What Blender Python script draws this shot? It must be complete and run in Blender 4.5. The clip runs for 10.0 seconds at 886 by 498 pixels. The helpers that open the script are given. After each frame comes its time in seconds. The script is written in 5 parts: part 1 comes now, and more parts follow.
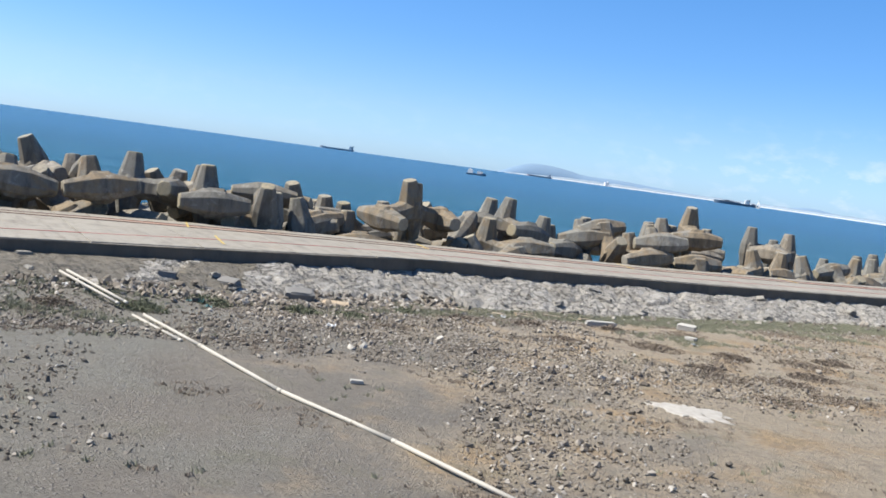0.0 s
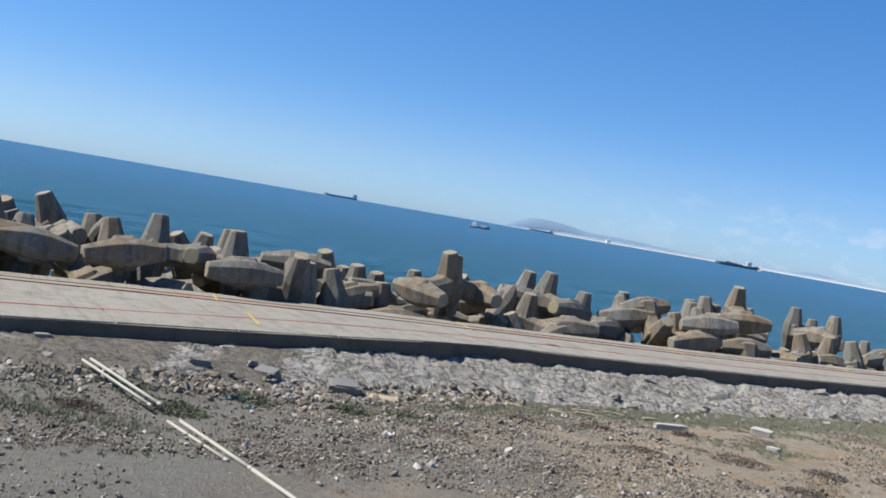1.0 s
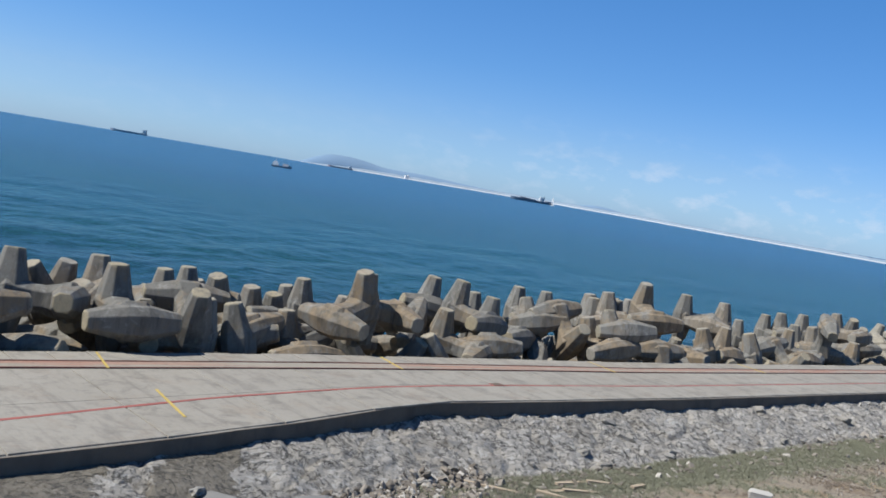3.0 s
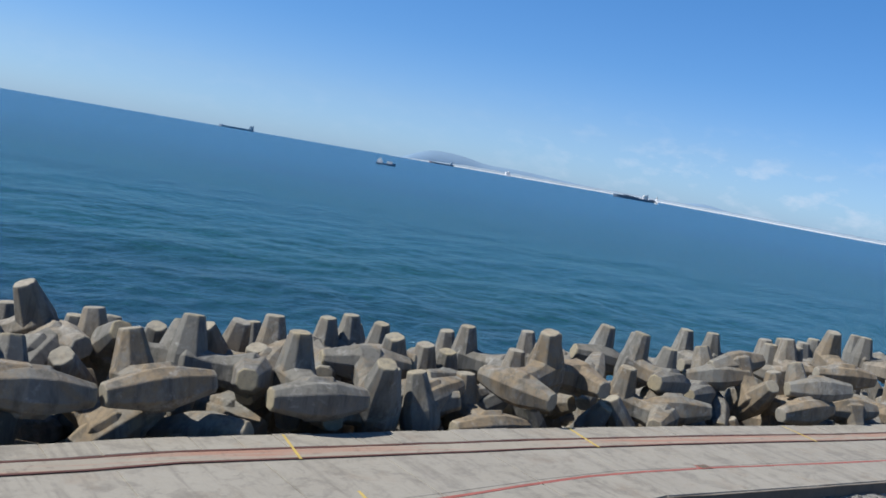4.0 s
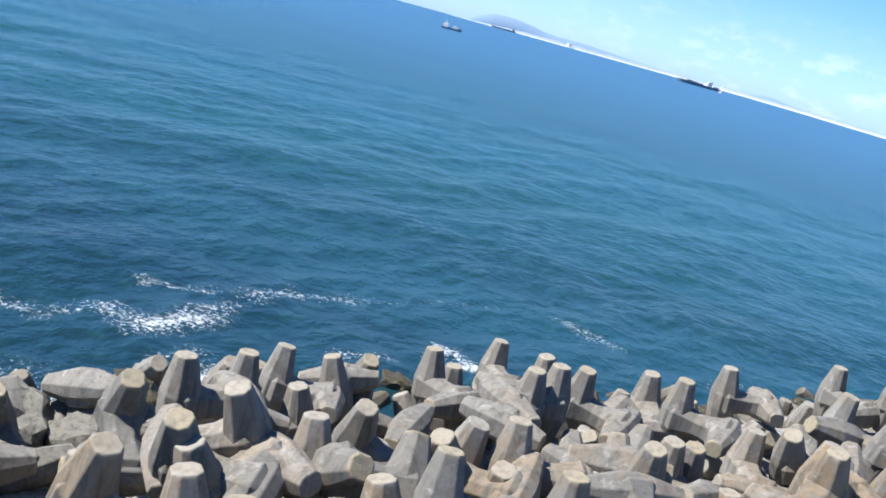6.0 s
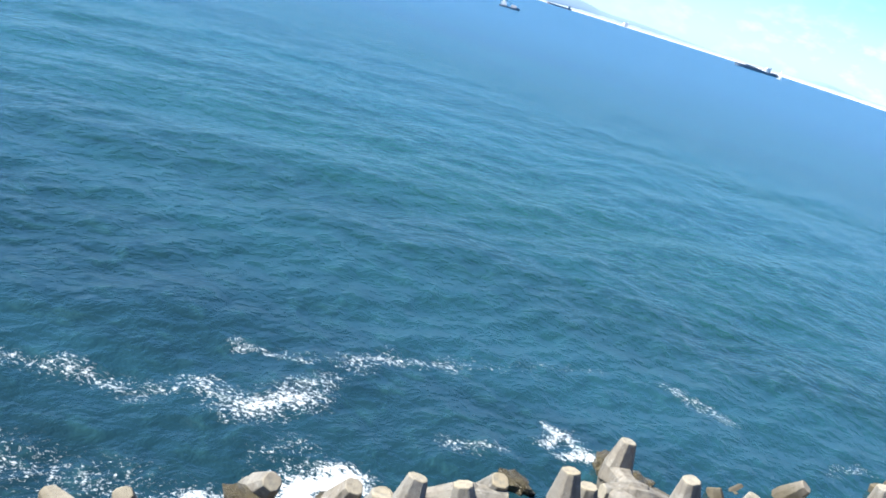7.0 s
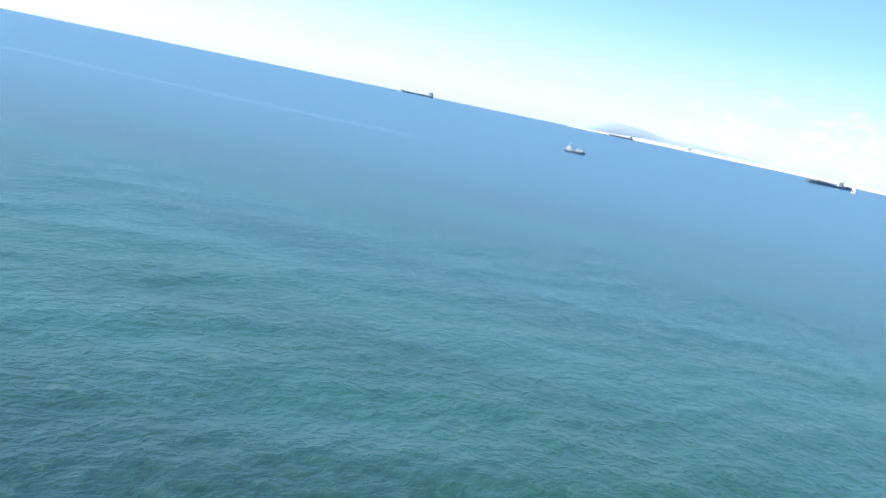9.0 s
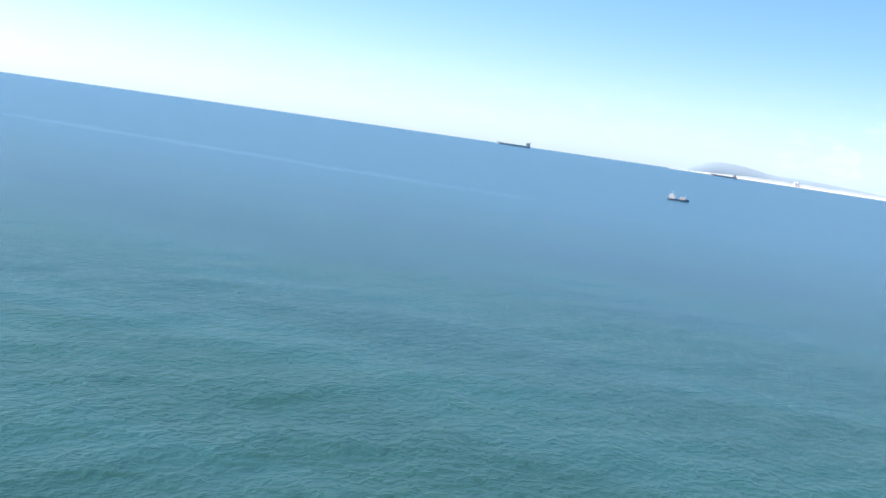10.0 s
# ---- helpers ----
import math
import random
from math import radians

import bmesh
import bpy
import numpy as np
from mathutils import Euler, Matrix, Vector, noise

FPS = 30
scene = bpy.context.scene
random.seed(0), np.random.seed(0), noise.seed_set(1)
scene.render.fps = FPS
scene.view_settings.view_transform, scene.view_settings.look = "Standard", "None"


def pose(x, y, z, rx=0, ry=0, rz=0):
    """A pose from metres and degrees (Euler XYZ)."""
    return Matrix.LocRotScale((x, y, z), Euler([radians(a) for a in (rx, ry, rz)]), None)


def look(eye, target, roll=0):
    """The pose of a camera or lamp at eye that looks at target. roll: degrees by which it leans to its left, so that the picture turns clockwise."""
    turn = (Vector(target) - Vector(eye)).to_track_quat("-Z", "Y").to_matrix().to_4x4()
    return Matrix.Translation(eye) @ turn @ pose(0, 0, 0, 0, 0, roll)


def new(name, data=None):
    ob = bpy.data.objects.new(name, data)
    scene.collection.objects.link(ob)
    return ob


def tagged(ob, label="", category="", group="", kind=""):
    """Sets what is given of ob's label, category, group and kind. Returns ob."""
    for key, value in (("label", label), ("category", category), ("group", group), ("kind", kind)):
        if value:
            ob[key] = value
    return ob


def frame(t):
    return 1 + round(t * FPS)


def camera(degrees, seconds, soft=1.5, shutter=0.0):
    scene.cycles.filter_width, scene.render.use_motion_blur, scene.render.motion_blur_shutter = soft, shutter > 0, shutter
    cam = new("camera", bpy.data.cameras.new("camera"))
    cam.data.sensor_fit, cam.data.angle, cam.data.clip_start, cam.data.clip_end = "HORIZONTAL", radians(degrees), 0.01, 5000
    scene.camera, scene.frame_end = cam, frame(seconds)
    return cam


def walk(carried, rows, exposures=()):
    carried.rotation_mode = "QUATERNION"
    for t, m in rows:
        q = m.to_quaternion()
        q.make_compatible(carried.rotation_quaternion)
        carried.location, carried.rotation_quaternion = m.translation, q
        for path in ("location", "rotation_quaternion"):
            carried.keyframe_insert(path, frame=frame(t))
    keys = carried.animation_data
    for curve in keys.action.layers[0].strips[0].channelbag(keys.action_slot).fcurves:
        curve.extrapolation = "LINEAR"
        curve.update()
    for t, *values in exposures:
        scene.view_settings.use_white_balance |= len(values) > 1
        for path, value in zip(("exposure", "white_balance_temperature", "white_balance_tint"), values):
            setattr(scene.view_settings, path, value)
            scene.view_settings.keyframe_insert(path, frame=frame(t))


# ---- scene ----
# ---- camera ----
cam = camera(47.65, 10.0, soft=1.7, shutter=0.0)
PATH = [
    (0, (0.012, 0.001, 10.664), (-0.002, 9.964, 9.804), 7.72),
    (0.5, (-1.169, 2.032, 11.000), (-1.332, 12.018, 10.496), 8.30),
    (1, (-2.630, 4.204, 11.466), (-2.721, 14.197, 11.107), 9.72),
    (1.5, (-4.045, 6.430, 12.015), (-3.697, 16.421, 11.765), 10.16),
    (2, (-5.533, 8.546, 12.711), (-4.584, 18.492, 12.298), 11.14),
    (2.2, (-6.214, 9.342, 13.022), (-4.946, 19.250, 12.544), 10.87),
    (3.3, (-10.219, 14.619, 14.820), (-8.196, 24.387, 14.119), 9.35),
    (3.5, (-10.998, 15.562, 15.175), (-9.301, 25.388, 14.416), 8.29),
    (4, (-12.924, 18.010, 16.152), (-11.902, 27.921, 15.291), 9.83),
    (4.5, (-14.989, 20.624, 17.260), (-14.178, 30.532, 16.172), 11.62),
    (5, (-17.178, 23.310, 18.472), (-16.481, 33.178, 17.011), 11.11),
    (5.2, (-18.103, 24.402, 19.000), (-17.350, 34.222, 17.263), 11.06),
    (6.3, (-23.670, 30.759, 21.885), (-22.842, 40.440, 19.519), 16.71),
    (6.5, (-24.723, 32.041, 22.519), (-23.993, 41.704, 20.047), 16.79),
    (7, (-27.470, 35.066, 24.269), (-26.958, 44.705, 21.655), 17.23),
    (7.5, (-29.904, 37.928, 26.802), (-29.705, 47.638, 24.420), 16.03),
    (8, (-31.967, 40.611, 30.095), (-32.046, 50.441, 28.262), 15.40),
    (8.5, (-33.756, 43.141, 33.829), (-34.137, 53.008, 32.250), 12.40),
    (9, (-35.343, 45.554, 37.794), (-35.889, 55.423, 36.275), 11.79),
    (9.5, (-36.756, 47.892, 41.886), (-37.553, 57.769, 40.522), 8.97),
    (10, (-38.009, 50.178, 46.085), (-39.648, 59.969, 44.872), 8.24),
]
walk(cam, [(t, look(eye, target, roll)) for t, eye, target, roll in PATH],
     exposures=[(0, 1.01, 6500, 10), (1.0, 0.67, 6350, 10), (2.0, 0.57, 6200, 10), (4.4, 0.54, 6200, 10), (5.2, 0.96, 6200, 10), (6.3, 1.38, 6150, 14), (7.0, 1.68, 6450, 10), (8.0, 1.91, 7150, 12), (10.0, 1.54, 7900, 14)])

# ---- light ----
SUN_TO = Vector((-0.80, -0.03, 1.02)).normalized()
world = bpy.data.worlds.new("sky")
scene.world = world
world.use_nodes = True
wn, wl = world.node_tree.nodes, world.node_tree.links
wn.clear()
sky = wn.new("ShaderNodeTexSky")
sky.sky_type = "NISHITA"
sky.sun_disc = False
sky.sun_elevation = math.asin(SUN_TO.z)
sky.sun_rotation = math.atan2(SUN_TO.x, SUN_TO.y)
sky.altitude = 20
sky.air_density = 0.7
sky.dust_density = 0.25
sky.ozone_density = 2.0
background = wn.new("ShaderNodeBackground")
background.inputs["Strength"].default_value = 0.064
world_out = wn.new("ShaderNodeOutputWorld")
way = wn.new("ShaderNodeTexCoord")
height = wn.new("ShaderNodeSeparateXYZ")
wl.new(way.outputs["Generated"], height.inputs[0])


def world_ramp(fac, *stops):
    r = wn.new("ShaderNodeValToRGB")
    wl.new(fac, r.inputs[0])
    e = r.color_ramp.elements
    while len(e) < len(stops):
        e.new(0.5)
    for k, (p, c) in zip(e, stops):
        k.position, k.color = p, (*c, 1)
    return r.outputs[0]


def world_mix(fac, a, b, how="MIX"):
    x = wn.new("ShaderNodeMix")
    x.data_type, x.blend_type = "RGBA", how
    for s, v in ((x.inputs[0], fac), (x.inputs[6], a), (x.inputs[7], b)):
        if isinstance(v, bpy.types.NodeSocket):
            wl.new(v, s)
        else:
            s.default_value = (*v, 1) if isinstance(v, tuple) else v
    return x.outputs[2]


# A clear blue sky, paler in the sea haze low down, with thin low cloud.
air = world_ramp(height.outputs[2], (0.0, (0.70, 0.96, 1.42)), (0.05, (0.77, 0.98, 1.30)), (0.12, (0.64, 1.0, 1.37)), (0.30, (0.58, 1.17, 1.60)), (0.7, (0.46, 0.85, 1.3)))
blue = world_mix(1.0, sky.outputs[0], air, "MULTIPLY")
stretch = wn.new("ShaderNodeMapping")
stretch.inputs["Scale"].default_value = (30, 30, 62)
wl.new(way.outputs["Generated"], stretch.inputs["Vector"])
puff = wn.new("ShaderNodeTexNoise")
puff.inputs["Scale"].default_value, puff.inputs["Detail"].default_value, puff.inputs["Roughness"].default_value = 1.0, 6.0, 0.6
wl.new(stretch.outputs[0], puff.inputs["Vector"])
cloud = world_mix(1.0, world_ramp(puff.outputs["Fac"], (0.50, (0, 0, 0)), (0.68, (0.5, 0.5, 0.5))), world_ramp(height.outputs[2], (0.0, (0.6, 0.6, 0.6)), (0.03, (1, 1, 1)), (0.055, (0.4, 0.4, 0.4)), (0.085, (0, 0, 0))), "MULTIPLY")
cloud = world_mix(1.0, cloud, world_ramp(height.outputs[0], (0.10, (0.12, 0.12, 0.12)), (0.38, (1, 1, 1))), "MULTIPLY")
wl.new(world_mix(cloud, blue, (7.2, 8.0, 9.2)), background.inputs["Color"])
wl.new(background.outputs[0], world_out.inputs["Surface"])

sun_data = bpy.data.lights.new("sun", "SUN")
sun_data.energy = 4.7
sun_data.angle = radians(0.5)
sun_data.color = (1.0, 0.96, 0.89)
sun = new("sun", sun_data)
sun.matrix_world = look(SUN_TO * 100, (0, 0, 0))


# ---- material helpers ----
class Mat:
    """A node material with short-hand for the nodes used here."""

    def __init__(self, name, rough=0.85, metal=0.0):
        self.m = bpy.data.materials.new(name)
        self.m.use_nodes = True
        self.n, self.l = self.m.node_tree.nodes, self.m.node_tree.links
        self.b = self.n["Principled BSDF"]
        self.b.inputs["Roughness"].default_value = rough
        self.b.inputs["Metallic"].default_value = metal
        self.geo = self.n.new("ShaderNodeNewGeometry")
        self.tex = self.n.new("ShaderNodeTexCoord")

    def set(self, socket, value):
        if isinstance(value, bpy.types.NodeSocket):
            self.l.new(value, socket)
        else:
            socket.default_value = value

    def place(self, world=True, scale=(1, 1, 1), turn=(0, 0, 0)):
        """Coordinates, turned first and then stretched along the turned axes."""
        at = self.geo.outputs["Position"] if world else self.tex.outputs["Object"]
        for turned, size in (((-turn[0], -turn[1], -turn[2]), (1, 1, 1)), ((0, 0, 0), scale)):
            mp = self.n.new("ShaderNodeMapping")
            mp.inputs["Rotation"].default_value = turned
            mp.inputs["Scale"].default_value = size
            self.l.new(at, mp.inputs["Vector"])
            at = mp.outputs[0]
        return at

    def noise(self, at, scale, detail=4.0, rough=0.55, warp=0.0):
        t = self.n.new("ShaderNodeTexNoise")
        self.l.new(at, t.inputs["Vector"])
        t.inputs["Scale"].default_value, t.inputs["Detail"].default_value = scale, detail
        t.inputs["Roughness"].default_value, t.inputs["Distortion"].default_value = rough, warp
        return t.outputs["Fac"]

    def cells(self, at, scale, feature="F1", out="Distance"):
        t = self.n.new("ShaderNodeTexVoronoi")
        t.feature = feature
        self.l.new(at, t.inputs["Vector"])
        t.inputs["Scale"].default_value = scale
        return t.outputs[out]

    def ramp(self, fac, *stops):
        r = self.n.new("ShaderNodeValToRGB")
        self.l.new(fac, r.inputs[0])
        e = r.color_ramp.elements
        while len(e) < len(stops):
            e.new(0.5)
        for k, (p, c) in zip(e, stops):
            k.position = p
            k.color = (c, c, c, 1) if isinstance(c, (int, float)) else (*c, 1)
        return r.outputs[0]

    def mix(self, fac, a, b, how="MIX"):
        x = self.n.new("ShaderNodeMix")
        x.data_type, x.blend_type = "RGBA", how
        for s, v in ((x.inputs[0], fac), (x.inputs[6], a), (x.inputs[7], b)):
            self.set(s, (*v, 1) if isinstance(v, tuple) and len(v) == 3 else v)
        return x.outputs[2]

    def math(self, op, a, b=0.0):
        x = self.n.new("ShaderNodeMath")
        x.operation = op
        self.set(x.inputs[0], a)
        self.set(x.inputs[1], b)
        return x.outputs[0]

    def axis(self, k):
        s = self.n.new("ShaderNodeSeparateXYZ")
        self.l.new(self.geo.outputs["Position"], s.inputs[0])
        return s.outputs[k]

    def random(self):
        return self.n.new("ShaderNodeObjectInfo").outputs["Random"]

    def island(self):
        return self.geo.outputs["Random Per Island"]

    def colour(self, c, tone=0.66):
        """The base colour, times a tone that suits all dry surfaces to the sun."""
        self.set(self.b.inputs["Base Color"], self.mix(1.0, c, (tone, tone, tone), "MULTIPLY"))
        return self

    def relief(self, height, depth, strength=1.0):
        bp = self.n.new("ShaderNodeBump")
        bp.inputs["Distance"].default_value, bp.inputs["Strength"].default_value = depth, strength
        self.l.new(height, bp.inputs["Height"])
        self.l.new(bp.outputs[0], self.b.inputs["Normal"])
        return self


# ---- materials ----
def concrete_armour():
    k = Mat("weathered_cast_concrete", 0.9)
    at, wd = k.place(False), k.place(True)
    grain = k.noise(at, 5.0, 7, 0.78)
    base = k.mix(k.noise(wd, 0.35, 3), (0.165, 0.156, 0.130), (0.330, 0.316, 0.270))
    base = k.mix(k.ramp(k.random(), (0.0, 0.0), (0.6, 0.0), (1.0, 0.5)), base, (0.42, 0.41, 0.37))
    base = k.mix(k.ramp(k.random(), (0.0, 0.45), (0.35, 0.0)), base, (0.13, 0.12, 0.10))
    # brown lichen and rust, thick beside the deck and thin towards the sea
    out = k.math("SUBTRACT", k.axis(1), k.math("ADD", k.math("MULTIPLY", k.axis(0), 0.59), 62.0))
    near = k.ramp(k.math("DIVIDE", out, 30.0), (0.12, 1.0), (0.42, 0.3))
    rust = k.ramp(k.math("ADD", k.noise(wd, 0.55, 6, 0.7, 0.4), k.math("MULTIPLY", k.math("SUBTRACT", k.random(), 0.5), 0.22)), (0.41, 0.0), (0.57, 1.0))
    base = k.mix(k.math("MULTIPLY", k.math("MULTIPLY", rust, near), 0.8), base, (0.285, 0.196, 0.098))
    runs = k.ramp(k.noise(k.place(True, (3, 3, 0.4)), 0.9, 5, 0.65), (0.48, 0.0), (0.66, 1.0))
    base = k.mix(k.math("MULTIPLY", runs, 0.7), base, (0.080, 0.072, 0.055))
    pale = k.ramp(k.noise(wd, 1.3, 7, 0.75, 0.5), (0.56, 0.0), (0.66, 1.0))
    base = k.mix(k.math("MULTIPLY", pale, 0.5), base, (0.50, 0.48, 0.43))
    # tan lichen and droppings on the ends of the flukes
    s = k.n.new("ShaderNodeSeparateXYZ")
    k.l.new(at, s.inputs[0])
    end = k.math("MAXIMUM", k.math("ABSOLUTE", s.outputs[0]), k.math("ABSOLUTE", s.outputs[2]))
    tip = k.ramp(k.math("ADD", k.math("DIVIDE", end, 4.0), k.math("MULTIPLY", k.math("SUBTRACT", k.noise(at, 2.2, 5, 0.7), 0.5), 0.10)), (0.455, 0.0), (0.487, 1.0))
    tan = k.mix(k.random(), (0.44, 0.36, 0.21), (0.38, 0.36, 0.30))
    base = k.mix(k.math("MULTIPLY", tip, 0.75), base, tan)
    base = k.mix(k.math("MULTIPLY", k.ramp(grain, (0.42, 0.0), (0.66, 1.0)), 0.45), base, (0.15, 0.138, 0.115))
    holes = k.ramp(k.cells(at, 9), (0.04, 1.0), (0.10, 0.0))
    base = k.mix(k.math("MULTIPLY", holes, 0.4), base, (0.10, 0.09, 0.08))
    # joints of the casting mould, as faint dark bands
    lift = k.ramp(k.math("ABSOLUTE", k.math("SUBTRACT", k.math("FRACT", k.math("MULTIPLY", s.outputs[2], 0.8)), 0.5)), (0.0, 1.0), (0.03, 0.0))
    base = k.mix(k.math("MULTIPLY", lift, 0.25), base, (0.12, 0.11, 0.09))
    wet = k.ramp(k.math("ADD", k.math("MULTIPLY", k.axis(2), 0.25), k.math("MULTIPLY", k.noise(wd, 0.8, 3), 0.4)), (0.3, 1.0), (0.62, 0.0))
    base = k.mix(k.math("MULTIPLY", wet, 0.85), base, (0.075, 0.060, 0.030))
    k.colour(base, 0.73)
    return k.relief(k.math("ADD", grain, k.math("MULTIPLY", k.noise(at, 2.0, 4), 0.8)), 0.05, 0.8).m


def concrete_deck():
    k = Mat("worn_pale_concrete", 0.88)
    wd = k.place(True)
    base = k.mix(k.noise(wd, 0.22, 5, 0.6), (0.39, 0.35, 0.275), (0.57, 0.525, 0.425))
    across = k.noise(k.place(True, (0.22, 2.4, 1), (0, 0, radians(-60))), 1.0, 6, 0.7)
    base = k.mix(k.math("MULTIPLY", k.ramp(across, (0.52, 0.0), (0.66, 1.0)), 0.5), base, (0.20, 0.17, 0.135))
    length = k.noise(k.place(True, (0.16, 2.0, 1), (0, 0, radians(30))), 1.0, 6, 0.7)
    base = k.mix(k.math("MULTIPLY", k.ramp(length, (0.50, 0.0), (0.72, 1.0)), 0.3), base, (0.50, 0.465, 0.395))
    blot = k.ramp(k.noise(wd, 0.9, 6, 0.72, 0.6), (0.50, 0.0), (0.64, 1.0))
    base = k.mix(k.math("MULTIPLY", blot, 0.55), base, (0.20, 0.175, 0.14))
    ring = k.ramp(k.noise(wd, 2.6, 7, 0.75, 0.8), (0.54, 0.0), (0.66, 1.0))
    base = k.mix(k.math("MULTIPLY", ring, 0.38), base, (0.16, 0.14, 0.11))
    ochre = k.ramp(k.noise(wd, 0.5, 6, 0.7), (0.55, 0.0), (0.70, 1.0))
    base = k.mix(k.math("MULTIPLY", ochre, 0.4), base, (0.36, 0.25, 0.155))
    base = k.mix(k.math("MULTIPLY", k.random(), 0.16), base, (0.44, 0.41, 0.35))
    base = k.mix(k.math("MULTIPLY", k.noise(wd, 7, 6, 0.75), 0.4), base, (0.22, 0.195, 0.16))
    k.colour(base, 0.58)
    return k.relief(k.noise(wd, 6, 7, 0.75), 0.03, 0.6).m


def concrete_fascia():
    k = Mat("shade_toned_stained_edge", 0.9)
    wd = k.place(True)
    # base darker than the deck's: the face's shade put into its colour
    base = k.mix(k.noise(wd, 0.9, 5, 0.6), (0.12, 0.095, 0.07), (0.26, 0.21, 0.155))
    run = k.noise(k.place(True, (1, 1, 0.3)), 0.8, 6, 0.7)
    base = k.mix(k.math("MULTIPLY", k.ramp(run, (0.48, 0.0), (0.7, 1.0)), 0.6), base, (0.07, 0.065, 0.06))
    k.colour(base)
    return k.relief(k.noise(wd, 7, 6, 0.7), 0.04, 0.8).m


def rubble_stone():
    k = Mat("grey_rubble_stone", 0.92)
    wd = k.place(True)
    base = k.mix(k.noise(wd, 0.5, 4), (0.27, 0.25, 0.21), (0.46, 0.43, 0.37))
    base = k.mix(k.math("MULTIPLY", k.random(), 0.3), base, (0.34, 0.29, 0.22))
    base = k.mix(k.math("MULTIPLY", k.ramp(k.noise(wd, 2.2, 6, 0.7), (0.5, 0.0), (0.66, 1.0)), 0.6), base, (0.12, 0.115, 0.105))
    k.colour(base)
    return k.relief(k.noise(wd, 3.5, 8, 0.7), 0.12, 0.9).m


def wall_core():
    k = Mat("mortared_rubble_wall", 0.95)
    wd = k.place(True)
    base = k.mix(k.noise(wd, 0.45, 5, 0.65), (0.37, 0.34, 0.285), (0.60, 0.56, 0.485))
    veins = k.ramp(k.noise(k.place(True, (1.0, 0.35, 1), (0, 0, radians(-50))), 4.2, 7, 0.75, 0.7), (0.50, 0.0), (0.60, 1.0))
    base = k.mix(k.math("MULTIPLY", veins, 0.55), base, (0.78, 0.74, 0.66))
    pits = k.ramp(k.noise(wd, 4.6, 8, 0.8, 0.8), (0.53, 0.0), (0.62, 1.0))
    base = k.mix(k.math("MULTIPLY", pits, 0.8), base, (0.10, 0.095, 0.085))
    # brown plaster over the western stretch, in two patches
    x = k.math("ADD", k.axis(0), k.math("MULTIPLY", k.math("SUBTRACT", k.noise(wd, 0.9, 5, 0.7), 0.5), 2.2))
    spots = 0.0
    for lo, hi in ((-16.5, -11.7), (-10.4, -8.1)):
        inside = k.math("MULTIPLY", k.math("GREATER_THAN", x, lo), k.math("LESS_THAN", x, hi))
        spots = k.math("MAXIMUM", inside, spots)
    skin = k.mix(k.noise(wd, 1.6, 8, 0.75), (0.12, 0.105, 0.075), (0.36, 0.31, 0.225))
    drip = k.ramp(k.noise(k.place(True, (2.2, 0.3, 1), (0, 0, radians(41))), 1.6, 6, 0.7), (0.50, 0.0), (0.64, 1.0))
    skin = k.mix(k.math("MULTIPLY", drip, 0.6), skin, (0.10, 0.085, 0.06))
    base = k.mix(k.math("MULTIPLY", spots, 0.85), base, skin)
    brown = k.ramp(k.noise(wd, 0.5, 6, 0.75), (0.52, 0.0), (0.64, 1.0))
    base = k.mix(k.math("MULTIPLY", brown, 0.45), base, (0.27, 0.225, 0.16))
    crack = k.ramp(k.math("ABSOLUTE", k.math("SUBTRACT", k.noise(wd, 0.55, 7, 0.65, 0.8), 0.5)), (0.0, 1.0), (0.020, 0.0))
    base = k.mix(k.math("MULTIPLY", crack, 0.85), base, (0.05, 0.045, 0.035))
    k.colour(base)
    return k.relief(k.math("SUBTRACT", k.noise(wd, 2.6, 9, 0.8), k.math("MULTIPLY", pits, 0.5)), 0.16, 1.0).m


